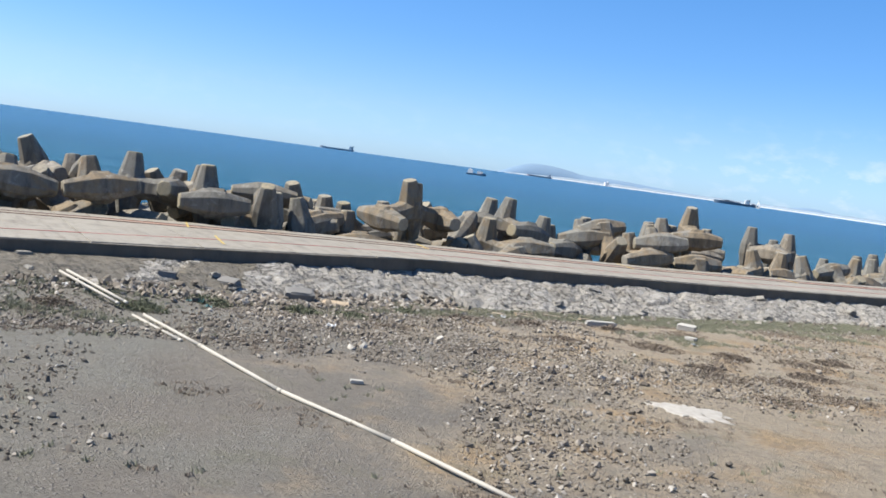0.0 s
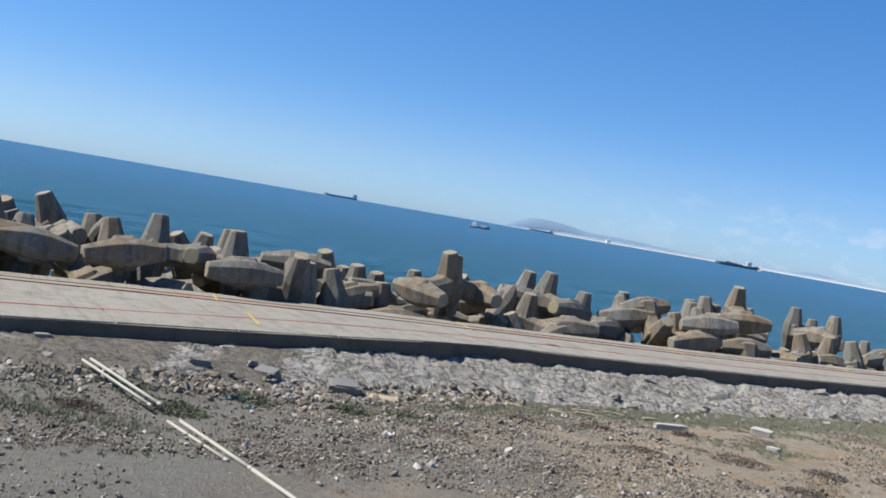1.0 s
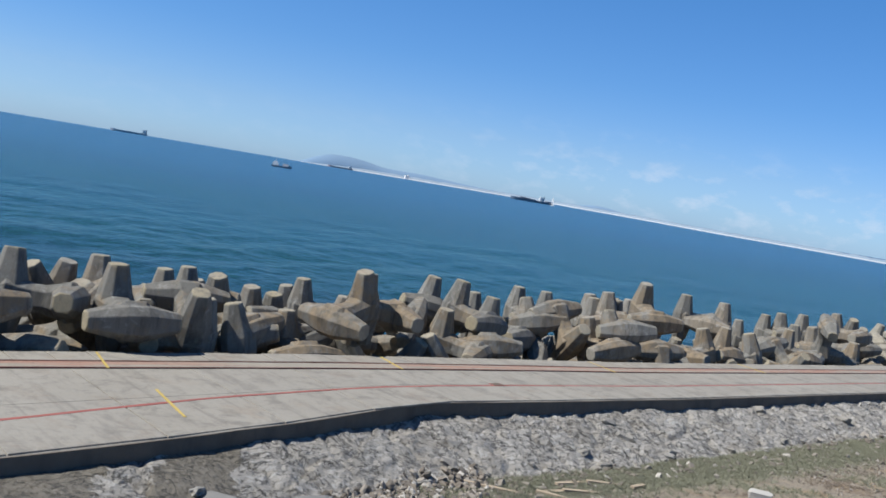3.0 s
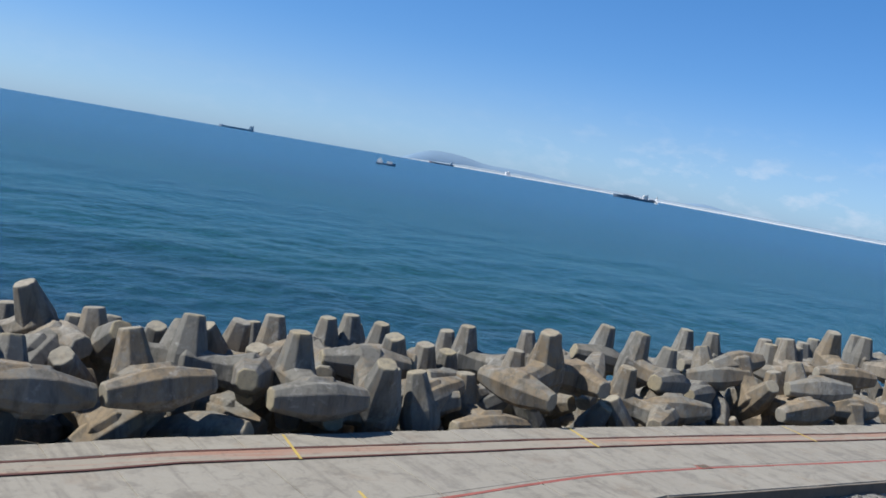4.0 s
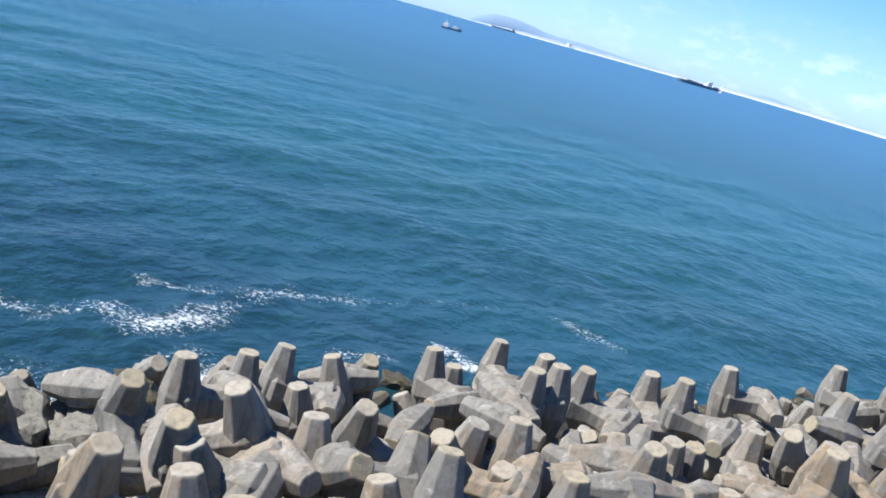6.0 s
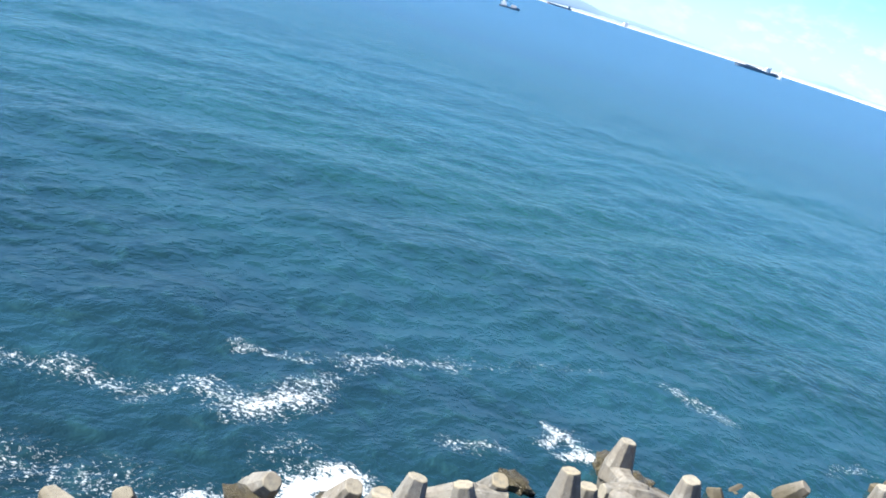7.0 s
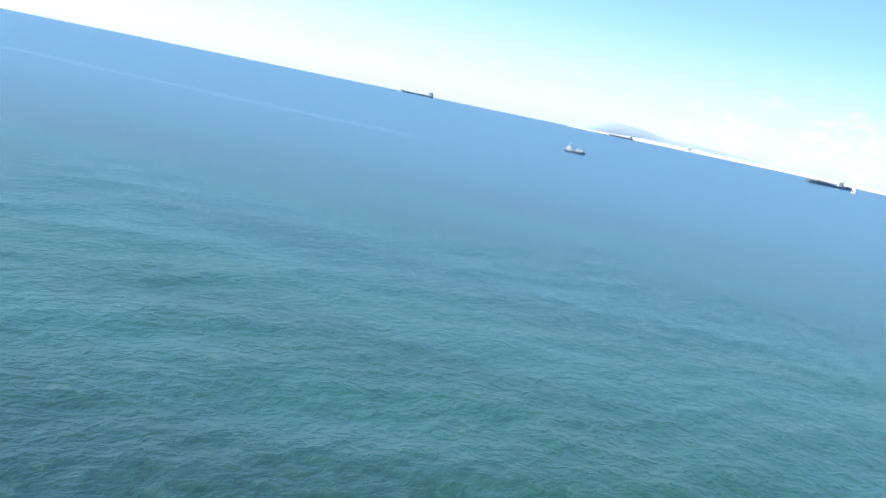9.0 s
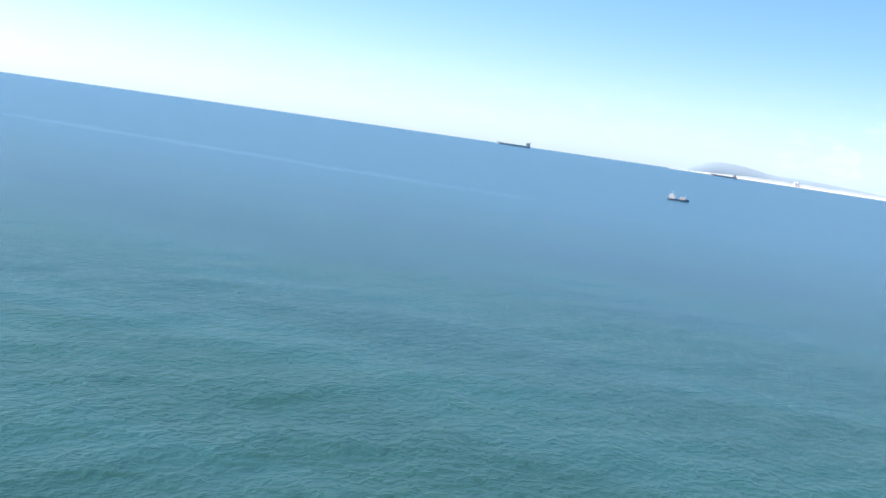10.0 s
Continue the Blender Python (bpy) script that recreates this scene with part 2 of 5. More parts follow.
def stony_ground():
    k = Mat("stony_sandy_ground", 0.95)
    wd = k.place(True)
    x, y = k.axis(0), k.axis(1)
    base = k.mix(k.noise(wd, 0.3, 5, 0.65), (0.190, 0.165, 0.128), (0.310, 0.275, 0.220))
    east = k.math("ADD", k.math("MULTIPLY", x, 0.024), k.math("MULTIPLY", y, 0.004))
    sand = k.ramp(k.math("ADD", k.noise(wd, 0.22, 6, 0.65, 0.4), east), (0.55, 0.0), (0.76, 1.0))
    base = k.mix(k.math("MULTIPLY", sand, 0.85), base, (0.455, 0.372, 0.255))
    ochre = k.ramp(k.noise(wd, 0.45, 5, 0.6), (0.50, 0.0), (0.64, 1.0))
    base = k.mix(k.math("MULTIPLY", k.math("MULTIPLY", ochre, sand), 0.75), base, (0.45, 0.30, 0.140))
    clods = k.ramp(k.noise(wd, 0.9, 6, 0.7), (0.54, 0.0), (0.64, 1.0))
    base = k.mix(k.math("MULTIPLY", k.math("MULTIPLY", clods, sand), 0.5), base, (0.22, 0.175, 0.135))
    grey = k.ramp(k.math("SUBTRACT", k.noise(wd, 0.2, 4), east), (0.50, 0.0), (0.70, 1.0))
    base = k.mix(k.math("MULTIPLY", grey, 0.85), base, (0.262, 0.252, 0.205))
    # grey-green weeds at the foot of the apron
    away = k.math("SUBTRACT", k.math("ADD", k.math("MULTIPLY", x, 0.606), 51.8), y)
    away = k.math("ADD", away, k.math("MULTIPLY", k.math("SUBTRACT", k.noise(wd, 0.35, 6, 0.7), 0.5), 6.0))
    band = k.ramp(k.math("DIVIDE", away, 20.0), (0.36, 1.0), (0.47, 0.0))
    band = k.math("MULTIPLY", band, k.ramp(k.math("DIVIDE", k.math("ADD", x, 20), 40.0), (0.25, 0.15), (0.45, 1.0)))
    base = k.mix(k.math("MULTIPLY", band, 0.9), base, (0.25, 0.25, 0.165))
    weed = k.ramp(k.noise(wd, 0.6, 6, 0.65), (0.55, 0.0), (0.66, 1.0))
    base = k.mix(k.math("MULTIPLY", weed, 0.4), base, (0.19, 0.18, 0.105))
    lot = k.ramp(k.noise(wd, 1.1, 4), (0.38, 0.0), (0.58, 1.0))
    grit = k.ramp(k.cells(wd, 6.0), (0.06, 1.0), (0.26, 0.0))
    base = k.mix(k.math("MULTIPLY", k.math("MULTIPLY", grit, lot), 0.6), base, (0.54, 0.51, 0.46))
    chips = k.ramp(k.cells(wd, 14.0), (0.10, 1.0), (0.28, 0.0))
    base = k.mix(k.math("MULTIPLY", chips, k.math("MULTIPLY", lot, 0.5)), base, (0.50, 0.46, 0.40))
    specks = k.ramp(k.cells(k.place(True, (1, 1, 1), (0, 0, 1)), 9.0), (0.08, 1.0), (0.26, 0.0))
    base = k.mix(k.math("MULTIPLY", specks, 0.4), base, (0.11, 0.09, 0.07))
    base = k.mix(k.math("MULTIPLY", k.ramp(k.noise(wd, 4.5, 7, 0.8), (0.45, 0.0), (0.65, 1.0)), 0.5), base, (0.13, 0.11, 0.085))
    k.colour(base)
    return k.relief(k.math("ADD", k.noise(wd, 5, 7, 0.8), k.math("MULTIPLY", grit, 0.6)), 0.12, 1.0).m


# Drifts of broken water off the armour: two ends in plan, half width, share.
FROTH = [(-46, 80.5, -40.6, 82.4, 1.1, 0.95), (-40.6, 82.4, -37.6, 82.2, 1.2, 1.0), (-37.6, 82.2, -35.2, 84.8, 0.9, 0.85), (-35.2, 84.4, -32.6, 83.2, 1.2, 1.1), (-32.6, 83.0, -29.9, 86.0, 1.7, 1.5), (-29.9, 86.4, -28.6, 89.3, 1.2, 1.0),
         (-34.6, 91.0, -32.2, 91.0, 0.8, 1.1), (-32.2, 91.0, -29.8, 91.8, 0.9, 0.85), (-27.8, 92.8, -25.2, 95.6, 1.3, 1.0), (-25.2, 95.6, -21.5, 97.0, 1.2, 0.85), (-21.5, 97.0, -10.5, 104.0, 1.0, 0.5), (-4.6, 104.8, -1.4, 101.6, 1.0, 0.95),
         (-46, 71.5, -36.4, 73.8, 2.2, 0.8), (-37, 70.0, -34, 72.6, 2.4, 0.75), (-32.6, 73.2, -29.6, 74.6, 1.3, 1.7), (-29.0, 75.8, -26.8, 78.6, 1.5, 2.4), (-30.6, 79.0, -28.4, 81.0, 1.2, 0.7), (-21.0, 85.6, -18.8, 86.8, 0.9, 1.0),
         (-15.6, 89.0, -14.9, 91.4, 0.7, 1.5), (-14.9, 91.4, -12.7, 88.8, 0.7, 1.4), (-14.0, 88.0, -12.2, 89.0, 0.9, 1.7), (5.5, 97.4, 9.0, 99.6, 0.9, 0.8)]


def sea_water():
    k = Mat("sea_water", 0.2)
    wd = k.place(True)
    base = k.mix(k.noise(wd, 0.012, 3), (0.017, 0.056, 0.092), (0.021, 0.082, 0.115))
    base = k.mix(k.math("MULTIPLY", k.ramp(k.noise(k.place(True, (0.4, 1, 1)), 0.05, 4), (0.45, 0.0), (0.65, 1.0)), 0.35), base, (0.007, 0.026, 0.046))
    green = k.ramp(k.noise(k.place(True, (0.6, 1, 1)), 0.012, 2, 0.5), (0.40, 0.0), (0.62, 1.0))
    base = k.mix(k.math("MULTIPLY", green, 0.75), base, (0.014, 0.082, 0.070))
    # haze and sky reflection put into the colour: paler, bluer far out
    far_haze = k.ramp(k.math("DIVIDE", k.axis(1), 3000.0), (0.04, 0.0), (0.25, 1.0))
    base = k.mix(k.math("MULTIPLY", far_haze, 0.9), base, (0.045, 0.155, 0.270))
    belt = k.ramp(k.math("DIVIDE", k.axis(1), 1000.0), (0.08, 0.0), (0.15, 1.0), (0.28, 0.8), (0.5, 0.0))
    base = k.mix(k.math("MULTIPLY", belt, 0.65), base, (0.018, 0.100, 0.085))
    k.b.inputs["IOR"].default_value = 1.33
    k.b.inputs["Specular IOR Level"].default_value = 0.36
    swell = k.noise(k.place(True, (0.7, 1, 1), (0, 0, radians(60))), 0.11, 2)
    chop = k.noise(k.place(True, (0.8, 1.0, 1), (0, 0, radians(70))), 0.56, 4, 0.55, 0.3)
    cross = k.noise(k.place(True, (0.85, 1.0, 1), (0, 0, radians(76))), 0.9, 3, 0.5, 0.2)
    fine = k.noise(k.place(True, (0.5, 1.0, 1), (0, 0, radians(62))), 1.9, 2, 0.5)
    ripple = k.math("ADD", k.math("ADD", k.math("MULTIPLY", k.math("POWER", chop, 1.7), 1.75), k.math("MULTIPLY", swell, 0.9)), k.math("ADD", k.math("MULTIPLY", cross, 0.65), k.math("MULTIPLY", fine, 0.30)))
    # water colour darkens towards the breakwater
    inshore = k.ramp(k.math("DIVIDE", k.axis(1), 200.0), (0.38, 1.0), (0.85, 0.0))
    base = k.mix(k.math("MULTIPLY", inshore, 0.8), base, (0.008, 0.029, 0.038))
    # light through thin crests and shade in troughs, put into the colour
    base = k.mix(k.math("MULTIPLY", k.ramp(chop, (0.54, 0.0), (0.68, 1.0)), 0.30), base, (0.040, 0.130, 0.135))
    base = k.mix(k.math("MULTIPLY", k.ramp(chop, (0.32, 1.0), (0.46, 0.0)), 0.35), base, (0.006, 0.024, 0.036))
    x, y = k.axis(0), k.axis(1)
    bend = k.n.new("ShaderNodeTexNoise")
    k.l.new(wd, bend.inputs["Vector"])
    bend.inputs["Scale"].default_value, bend.inputs["Detail"].default_value = 0.35, 3.0
    shift = k.n.new("ShaderNodeSeparateXYZ")
    k.l.new(bend.outputs["Color"], shift.inputs[0])
    x = k.math("ADD", x, k.math("MULTIPLY", k.math("SUBTRACT", shift.outputs[0], 0.5), 4.0))
    y = k.math("ADD", y, k.math("MULTIPLY", k.math("SUBTRACT", shift.outputs[1], 0.5), 4.0))
    total = 0.0
    for ax, ay, bx, by, wide, share in FROTH:
        lx, ly = bx - ax, by - ay
        size = math.hypot(lx, ly)
        ux, uy = lx / size, ly / size
        rx, ry = k.math("SUBTRACT", x, (ax + bx) / 2), k.math("SUBTRACT", y, (ay + by) / 2)
        on = k.math("SUBTRACT", k.math("ABSOLUTE", k.math("ADD", k.math("MULTIPLY", rx, ux), k.math("MULTIPLY", ry, uy))), size / 2)
        off = k.math("SUBTRACT", k.math("MULTIPLY", ry, ux), k.math("MULTIPLY", rx, uy))
        on = k.math("MAXIMUM", on, 0.0)
        gap = k.math("SQRT", k.math("ADD", k.math("MULTIPLY", on, on), k.math("MULTIPLY", off, off)))
        near = k.math("MULTIPLY", k.math("SUBTRACT", 1.0, k.math("DIVIDE", gap, wide * 1.5)), share)
        total = k.math("MAXIMUM", near, total)
    lace = k.noise(wd, 4.0, 5, 0.76, 0.6)
    foam = k.ramp(k.math("ADD", k.math("MULTIPLY", total, 0.155), lace), (0.645, 0.0), (0.79, 1.0))
    foam = k.math("MULTIPLY", foam, k.ramp(total, (0.0, 0.0), (0.30, 1.0)))
    cap = k.math("MULTIPLY", k.ramp(k.noise(k.place(True, (0.45, 1, 1), (0, 0, radians(38))), 0.16, 6, 0.7), (0.70, 0.0), (0.74, 1.0)), k.ramp(k.noise(wd, 2.5, 4), (0.5, 0.0), (0.6, 1.0)))
    foam = k.math("MAXIMUM", foam, k.math("MULTIPLY", cap, 0.5))
    # long wind streaks
    streak = k.ramp(k.noise(k.place(True, (0.3, 1, 1), (0, 0, radians(-8))), 0.018, 5, 0.6), (0.45, 0.0), (0.60, 1.0))
    base = k.mix(k.math("MULTIPLY", streak, 0.35), base, (0.030, 0.135, 0.180))
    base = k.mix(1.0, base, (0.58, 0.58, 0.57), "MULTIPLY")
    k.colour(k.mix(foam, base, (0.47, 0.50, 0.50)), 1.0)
    k.set(k.b.inputs["Roughness"], k.math("MAXIMUM", k.math("MULTIPLY", foam, 0.8), 0.26))
    k.relief(ripple, 0.8, 1.0)
    # a long slick of smooth water far out
    slick = k.math("ABSOLUTE", k.math("SUBTRACT", k.math("ADD", k.axis(1), k.math("MULTIPLY", k.axis(0), 0.12)), k.math("ADD", 745.0, k.math("MULTIPLY", k.noise(wd, 0.006, 4), 110.0))))
    slick = k.math("MULTIPLY", k.ramp(k.math("DIVIDE", slick, 30.0), (0.2, 1.0), (0.9, 0.0)), k.ramp(k.math("DIVIDE", k.math("ADD", k.axis(0), 600.0), 1000.0), (0.40, 1.0), (0.62, 0.0)))
    calm = k.ramp(k.math("DIVIDE", k.axis(1), 3000.0), (0.03, 0.29), (0.08, 0.38), (0.2, 0.60), (0.6, 0.50))
    k.set(k.b.inputs["Normal"].links[0].from_node.inputs["Strength"], k.math("MULTIPLY", calm, k.math("SUBTRACT", 1.0, k.math("MULTIPLY", slick, 0.75))))
    return k.m


def rusty_band():
    k = Mat("rust_streaked_concrete", 0.9)
    wd = k.place(True)
    base = k.mix(k.noise(wd, 0.8, 6, 0.7), (0.27, 0.235, 0.18), (0.47, 0.42, 0.33))
    long = k.noise(k.place(True, (0.12, 2.5, 1), (0, 0, radians(30))), 1.0, 6, 0.7)
    base = k.mix(k.math("MULTIPLY", k.ramp(long, (0.45, 0.0), (0.60, 1.0)), 0.75), base, (0.42, 0.185, 0.115))
    base = k.mix(k.math("MULTIPLY", k.ramp(k.noise(wd, 2.4, 7, 0.75), (0.54, 0.0), (0.66, 1.0)), 0.5), base, (0.15, 0.105, 0.08))
    k.colour(base)
    return k.relief(k.noise(wd, 6, 7, 0.75), 0.03, 0.6).m


def plain(name, colour, rough=0.7, metal=0.0, wear=0.35, size=2.0):
    k = Mat(name, rough, metal)
    wd = k.place(False)
    dark = tuple(c * 0.6 for c in colour)
    k.colour(k.mix(k.math("MULTIPLY", k.noise(wd, size, 5, 0.65), wear * 1.6), colour, dark), 0.85)
    return k.relief(k.noise(wd, size * 6, 4), 0.01, 0.4).m


ARMOUR, DECK, FASCIA = concrete_armour(), concrete_deck(), concrete_fascia()
STONE, CORE, GROUND, WATER = rubble_stone(), wall_core(), stony_ground(), sea_water()
RED, YELLOW = plain("red_line_paint", (0.40, 0.115, 0.085), wear=0.8, size=1.2), plain("yellow_line_paint", (0.58, 0.42, 0.10), wear=0.6)
RUST = rusty_band()
RAIL = plain("dark_rusted_rail", (0.13, 0.045, 0.032), 0.75, wear=0.9, size=1.5)
PIPE = plain("sun_bleached_pale_pipe", (0.50, 0.46, 0.38), wear=0.45)
# Hull paints lightened and blued, with the haze over the sea mixed in.
HULL_DARK, HULL_GREY = plain("haze_dark_hull", (0.13, 0.19, 0.26), 0.5, size=0.05), plain("haze_grey_hull", (0.38, 0.46, 0.54), 0.5, size=0.05)
HULL_RED = plain("haze_red_hull", (0.44, 0.37, 0.40), 0.5, size=0.05)
WHITE = plain("white_ship_paint", (0.78, 0.78, 0.76), 0.5, wear=0.1, size=0.1)
BOX = plain("shipping_box_paint", (0.13, 0.16, 0.20), 0.6, size=0.1)
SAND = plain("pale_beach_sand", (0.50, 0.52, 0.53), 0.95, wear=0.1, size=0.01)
# Coast and hill scrub tinted blue-grey: distance haze put into the base colour.
LAND = plain("haze_grey_coastal_scrub", (0.25, 0.32, 0.38), 0.95, wear=0.3, size=0.01)
HILL = plain("haze_blue_hill_scrub", (0.19, 0.29, 0.40), 0.95, wear=0.15, size=0.01)
SAIL = plain("white_sailcloth", (0.85, 0.85, 0.83), 0.8, wear=0.05)


# ---- mesh helpers ----
def mesh(name, bm, mat, smooth=False):
    data = bpy.data.meshes.new(name)
    bm.to_mesh(data)
    bm.free()
    data.materials.append(mat)
    if smooth:
        for f in data.polygons:
            f.use_smooth = True
    return data


def part(name, bm, mat, parent=None, label="", smooth=False):
    ob = new(name, mesh(name, bm, mat, smooth))
    ob.parent = parent
    return tagged(ob, label)


def sheet(name, verts, faces, mat, smooth=True):
    data = bpy.data.meshes.new(name)
    data.from_pydata(verts, [], faces)
    data.materials.append(mat)
    if smooth:
        for f in data.polygons:
            f.use_smooth = True
    return new(name, data)


def add_box(bm, lo, hi, m=None):
    vs = [bm.verts.new((x, y, z)) for x in (lo[0], hi[0]) for y in (lo[1], hi[1]) for z in (lo[2], hi[2])]
    for f in ((0, 1, 3, 2), (4, 6, 7, 5), (0, 4, 5, 1), (2, 3, 7, 6), (0, 2, 6, 4), (1, 5, 7, 3)):
        bm.faces.new([vs[i] for i in f])
    if m:
        bmesh.ops.transform(bm, matrix=m, verts=vs)
    return vs


def add_rings(bm, rings):
    """Skins closed rings of points, with caps."""
    made = [[bm.verts.new(p) for p in ring] for ring in rings]
    n = len(rings[0])
    for a, b in zip(made, made[1:]):
        for i in range(n):
            bm.faces.new((a[i], a[(i + 1) % n], b[(i + 1) % n], b[i]))
    bm.faces.new(made[0][::-1])
    bm.faces.new(made[-1])
    return made


def lerp(a, b, f):
    return a + (b - a) * f


def along(points, s):
    """A point on a polyline at the share s of its x range."""
    xs = [p[0] for p in points]
    return float(np.interp(s, xs, [p[1] for p in points]))


# ---- sea: one sheet to the horizon ----
SEA_MID = Vector((-18, 80, 0))


def build_sea():
    turns = 560
    radii = [0.0]
    while radii[-1] < 4880:
        radii.append(radii[-1] + max(0.62, radii[-1] * 0.0135))
    radii[-1] = 4880
    verts, faces = [], []
    for r in radii:
        fade = 1 / (1 + (r / 220) ** 2)
        for i in range(turns):
            a = 2 * math.pi * i / turns
            x, y = SEA_MID.x + r * math.cos(a), SEA_MID.y + r * math.sin(a)
            u, v = 0.60 * x + 0.80 * y, 0.60 * y - 0.80 * x
            z = 0.55 * noise.noise((u * 0.035, v * 0.07, 3.1)) + 0.32 * noise.noise((u * 0.13, v * 0.24, 7.7)) + 0.14 * noise.noise((u * 0.4, v * 0.8, 1.7))
            verts.append((x, y, z * fade))
    for j in range(len(radii) - 1):
        for i in range(turns):
            k = (i + 1) % turns
            faces.append((j * turns + i, (j + 1) * turns + i, (j + 1) * turns + k, j * turns + k))
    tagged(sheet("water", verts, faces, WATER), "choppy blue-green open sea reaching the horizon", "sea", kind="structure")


build_sea()

# ---- breakwater plan: edges of the deck, as y over x ----
OUTER = [(-140, -17), (-45, 33.5), (-21, 48.6), (-17.7, 51.0), (-12, 54.3), (-8, 56.7), (-4.8, 58.8), (4.6, 64.5), (41.3, 85.2), (320, 242)]
INNER = [(-140, -62), (-45, 12.0), (-15, 39.0), (-12, 41.4), (-9, 44.0), (-6, 46.8), (-3, 50.0), (-1, 52.0), (1, 53.3), (4, 55.0), (9.5, 58.2), (15, 61.4), (32, 71.2), (320, 233)]
TOP = [(-140, 5.7), (-8, 5.6), (5, 5.4), (15, 5.3), (320, 5.3)]


def deck_z(x):
    return along(TOP, x)


FOOT = 4.6  # how far the rubble apron reaches out from the deck's inner edge


def ground_z(x, y):
    out = (along(INNER, max(min(x, 320), -140)) - y) * 0.84
    near = float(np.interp(x, [-20, -14, -9, -5, 0, 8, 20, 60], [4.9, 4.75, 4.45, 4.05, 3.72, 3.72, 3.85, 3.9]))
    far = float(np.interp(x, [-14, -9, 0, 12], [4.55, 4.48, 4.2, 4.15]))
    f = min(max((out - FOOT) / 7, 0), 1)
    z = near + (far - near) * f * f * (3 - 2 * f)
    return z + 0.10 * noise.noise((x * 0.12, y * 0.12, 0.3)) + 0.07 * noise.noise((x * 0.45, y * 0.45, 5.0))


def build_ground():
    xs = [-900, -500, -250, -140, -90] + [-60 + 0.7 * i for i in range(172)] + [64, 72, 90, 120, 180, 320]
    offs = [4.9] + [5.1 + 0.35 * i for i in range(118)] + [48, 55, 70, 100, 160, 300, 700]
    verts, faces = [], []
    for x in xs:
        for o in offs:
            y = along(INNER, max(min(x, 320), -140)) - o
            verts.append((x, y, ground_z(x, y) + 0.05 * noise.noise((x * 0.9, y * 0.9, 2.0))))
    n = len(offs)
    for i in range(len(xs) - 1):
        for j in range(n - 1):
            faces.append((i * n + j, i * n + j + 1, (i + 1) * n + j + 1, (i + 1) * n + j))
    tagged(sheet("ground", verts, faces, GROUND), "bare stony sandy ground with dry weeds", "ground", kind="structure")


build_ground()


def ribbon(name, xs, sections, mat):
    """A body along the breakwater; sections(x) gives the corner points of one cut."""
    bm = bmesh.new()
    add_rings(bm, [sections(x) for x in xs])
    return part(name, bm, mat)


XS = [-140, -100, -70] + [-45 + 1.5 * i for i in range(75)] + [72, 90, 120, 180, 260, 320]
FINE = [-140, -100, -70] + [-45 + 0.3 * i for i in range(375)] + [72, 90, 120, 180, 260, 320]


def deck_cut(x):
    yo, yi = along(OUTER, x), along(INNER, x)
    e = 0.05 * noise.noise((x * 0.4, 1.0, 0.0))
    top = deck_z(x)
    return [(x, yi - 0.12 + e, top - 0.03), (x, yi - 0.10 + e, top - 0.52), (x, yo, top - 0.7), (x, yo, top), (x, yi, top)]


deck = ribbon("pavement", FINE, deck_cut, DECK)
tagged(deck, "pale worn concrete deck along the breakwater", "concrete road", kind="structure")


def fascia_cut(x):
    yi = along(INNER, x) - 0.16
    e = 0.07 * noise.noise((x * 0.55, 4.0, 0.0))
    top = deck_z(x)
    low = top - 0.63 + 0.09 * noise.noise((x * 0.8, 9.0, 0.0))
    return [(x, yi + e, top - 0.02), (x, yi - 0.03 + e * 1.6, low), (x, yi + 0.6, low), (x, yi + 0.6, top - 0.02)]


tagged(ribbon("trim", FINE, fascia_cut, FASCIA), "stained edge of the concrete deck, base colour darkened for shade", "concrete edge", kind="structure")


def plaster(x):
    """How far the apron is plastered over smooth at x, from 0 to 1."""
    x += 0.35 * noise.noise((x * 1.3, 0.4, 0.0))
    return max(min((x + 16.5) * 3, (-11.6 - x) * 3, 1), min((x + 10.4) * 3, (-8.1 - x) * 3, 1), 0.0)


def apron_z(x, out):
    """Height of the rubble apron, out metres from the deck's inner edge."""
    y = along(INNER, x) - out / 0.84
    top = deck_z(x) - 0.50
    foot = ground_z(x, along(INNER, x) - FOOT / 0.84) - 0.12
    f = min(max(out / FOOT, 0), 1)
    bulge = 0.22 * math.sin(math.pi * f) * (1 - 0.5 * f)
    u, v = x * 0.85 + y * 0.52, out
    gaps, middles = noise.voronoi(Vector((u * 0.42, v * 0.30, 0.0)) + noise.noise_vector((u * 0.9, v * 0.9, 3.0)) * 0.22)
    block = min((gaps[1] - gaps[0]) * 2.0, 0.17) + 0.13 * noise.noise(middles[0] * 5.3)
    small, _ = noise.voronoi(Vector((u * 1.7, v * 2.0, 4.0)) + noise.noise_vector((u * 2, v * 2, 1.0)) * 0.3)
    chip = min((small[1] - small[0]) * 0.16, 0.04)
    smooth = plaster(x)
    crag = 0.11 * noise.fractal((u * 1.1, v * 1.3, 8.0), 0.9, 2.1, 5) + 0.05 * noise.noise((u * 5.2, v * 5.5, 2.0))
    rough = (block + chip + crag - 0.17) * (1 - 0.85 * smooth)
    hold = min(out / 0.3, 1) * min((FOOT - out) / 0.4 + 0.3, 1)
    return top + (foot - top) * f ** 0.9 + bulge + rough * max(hold, 0)


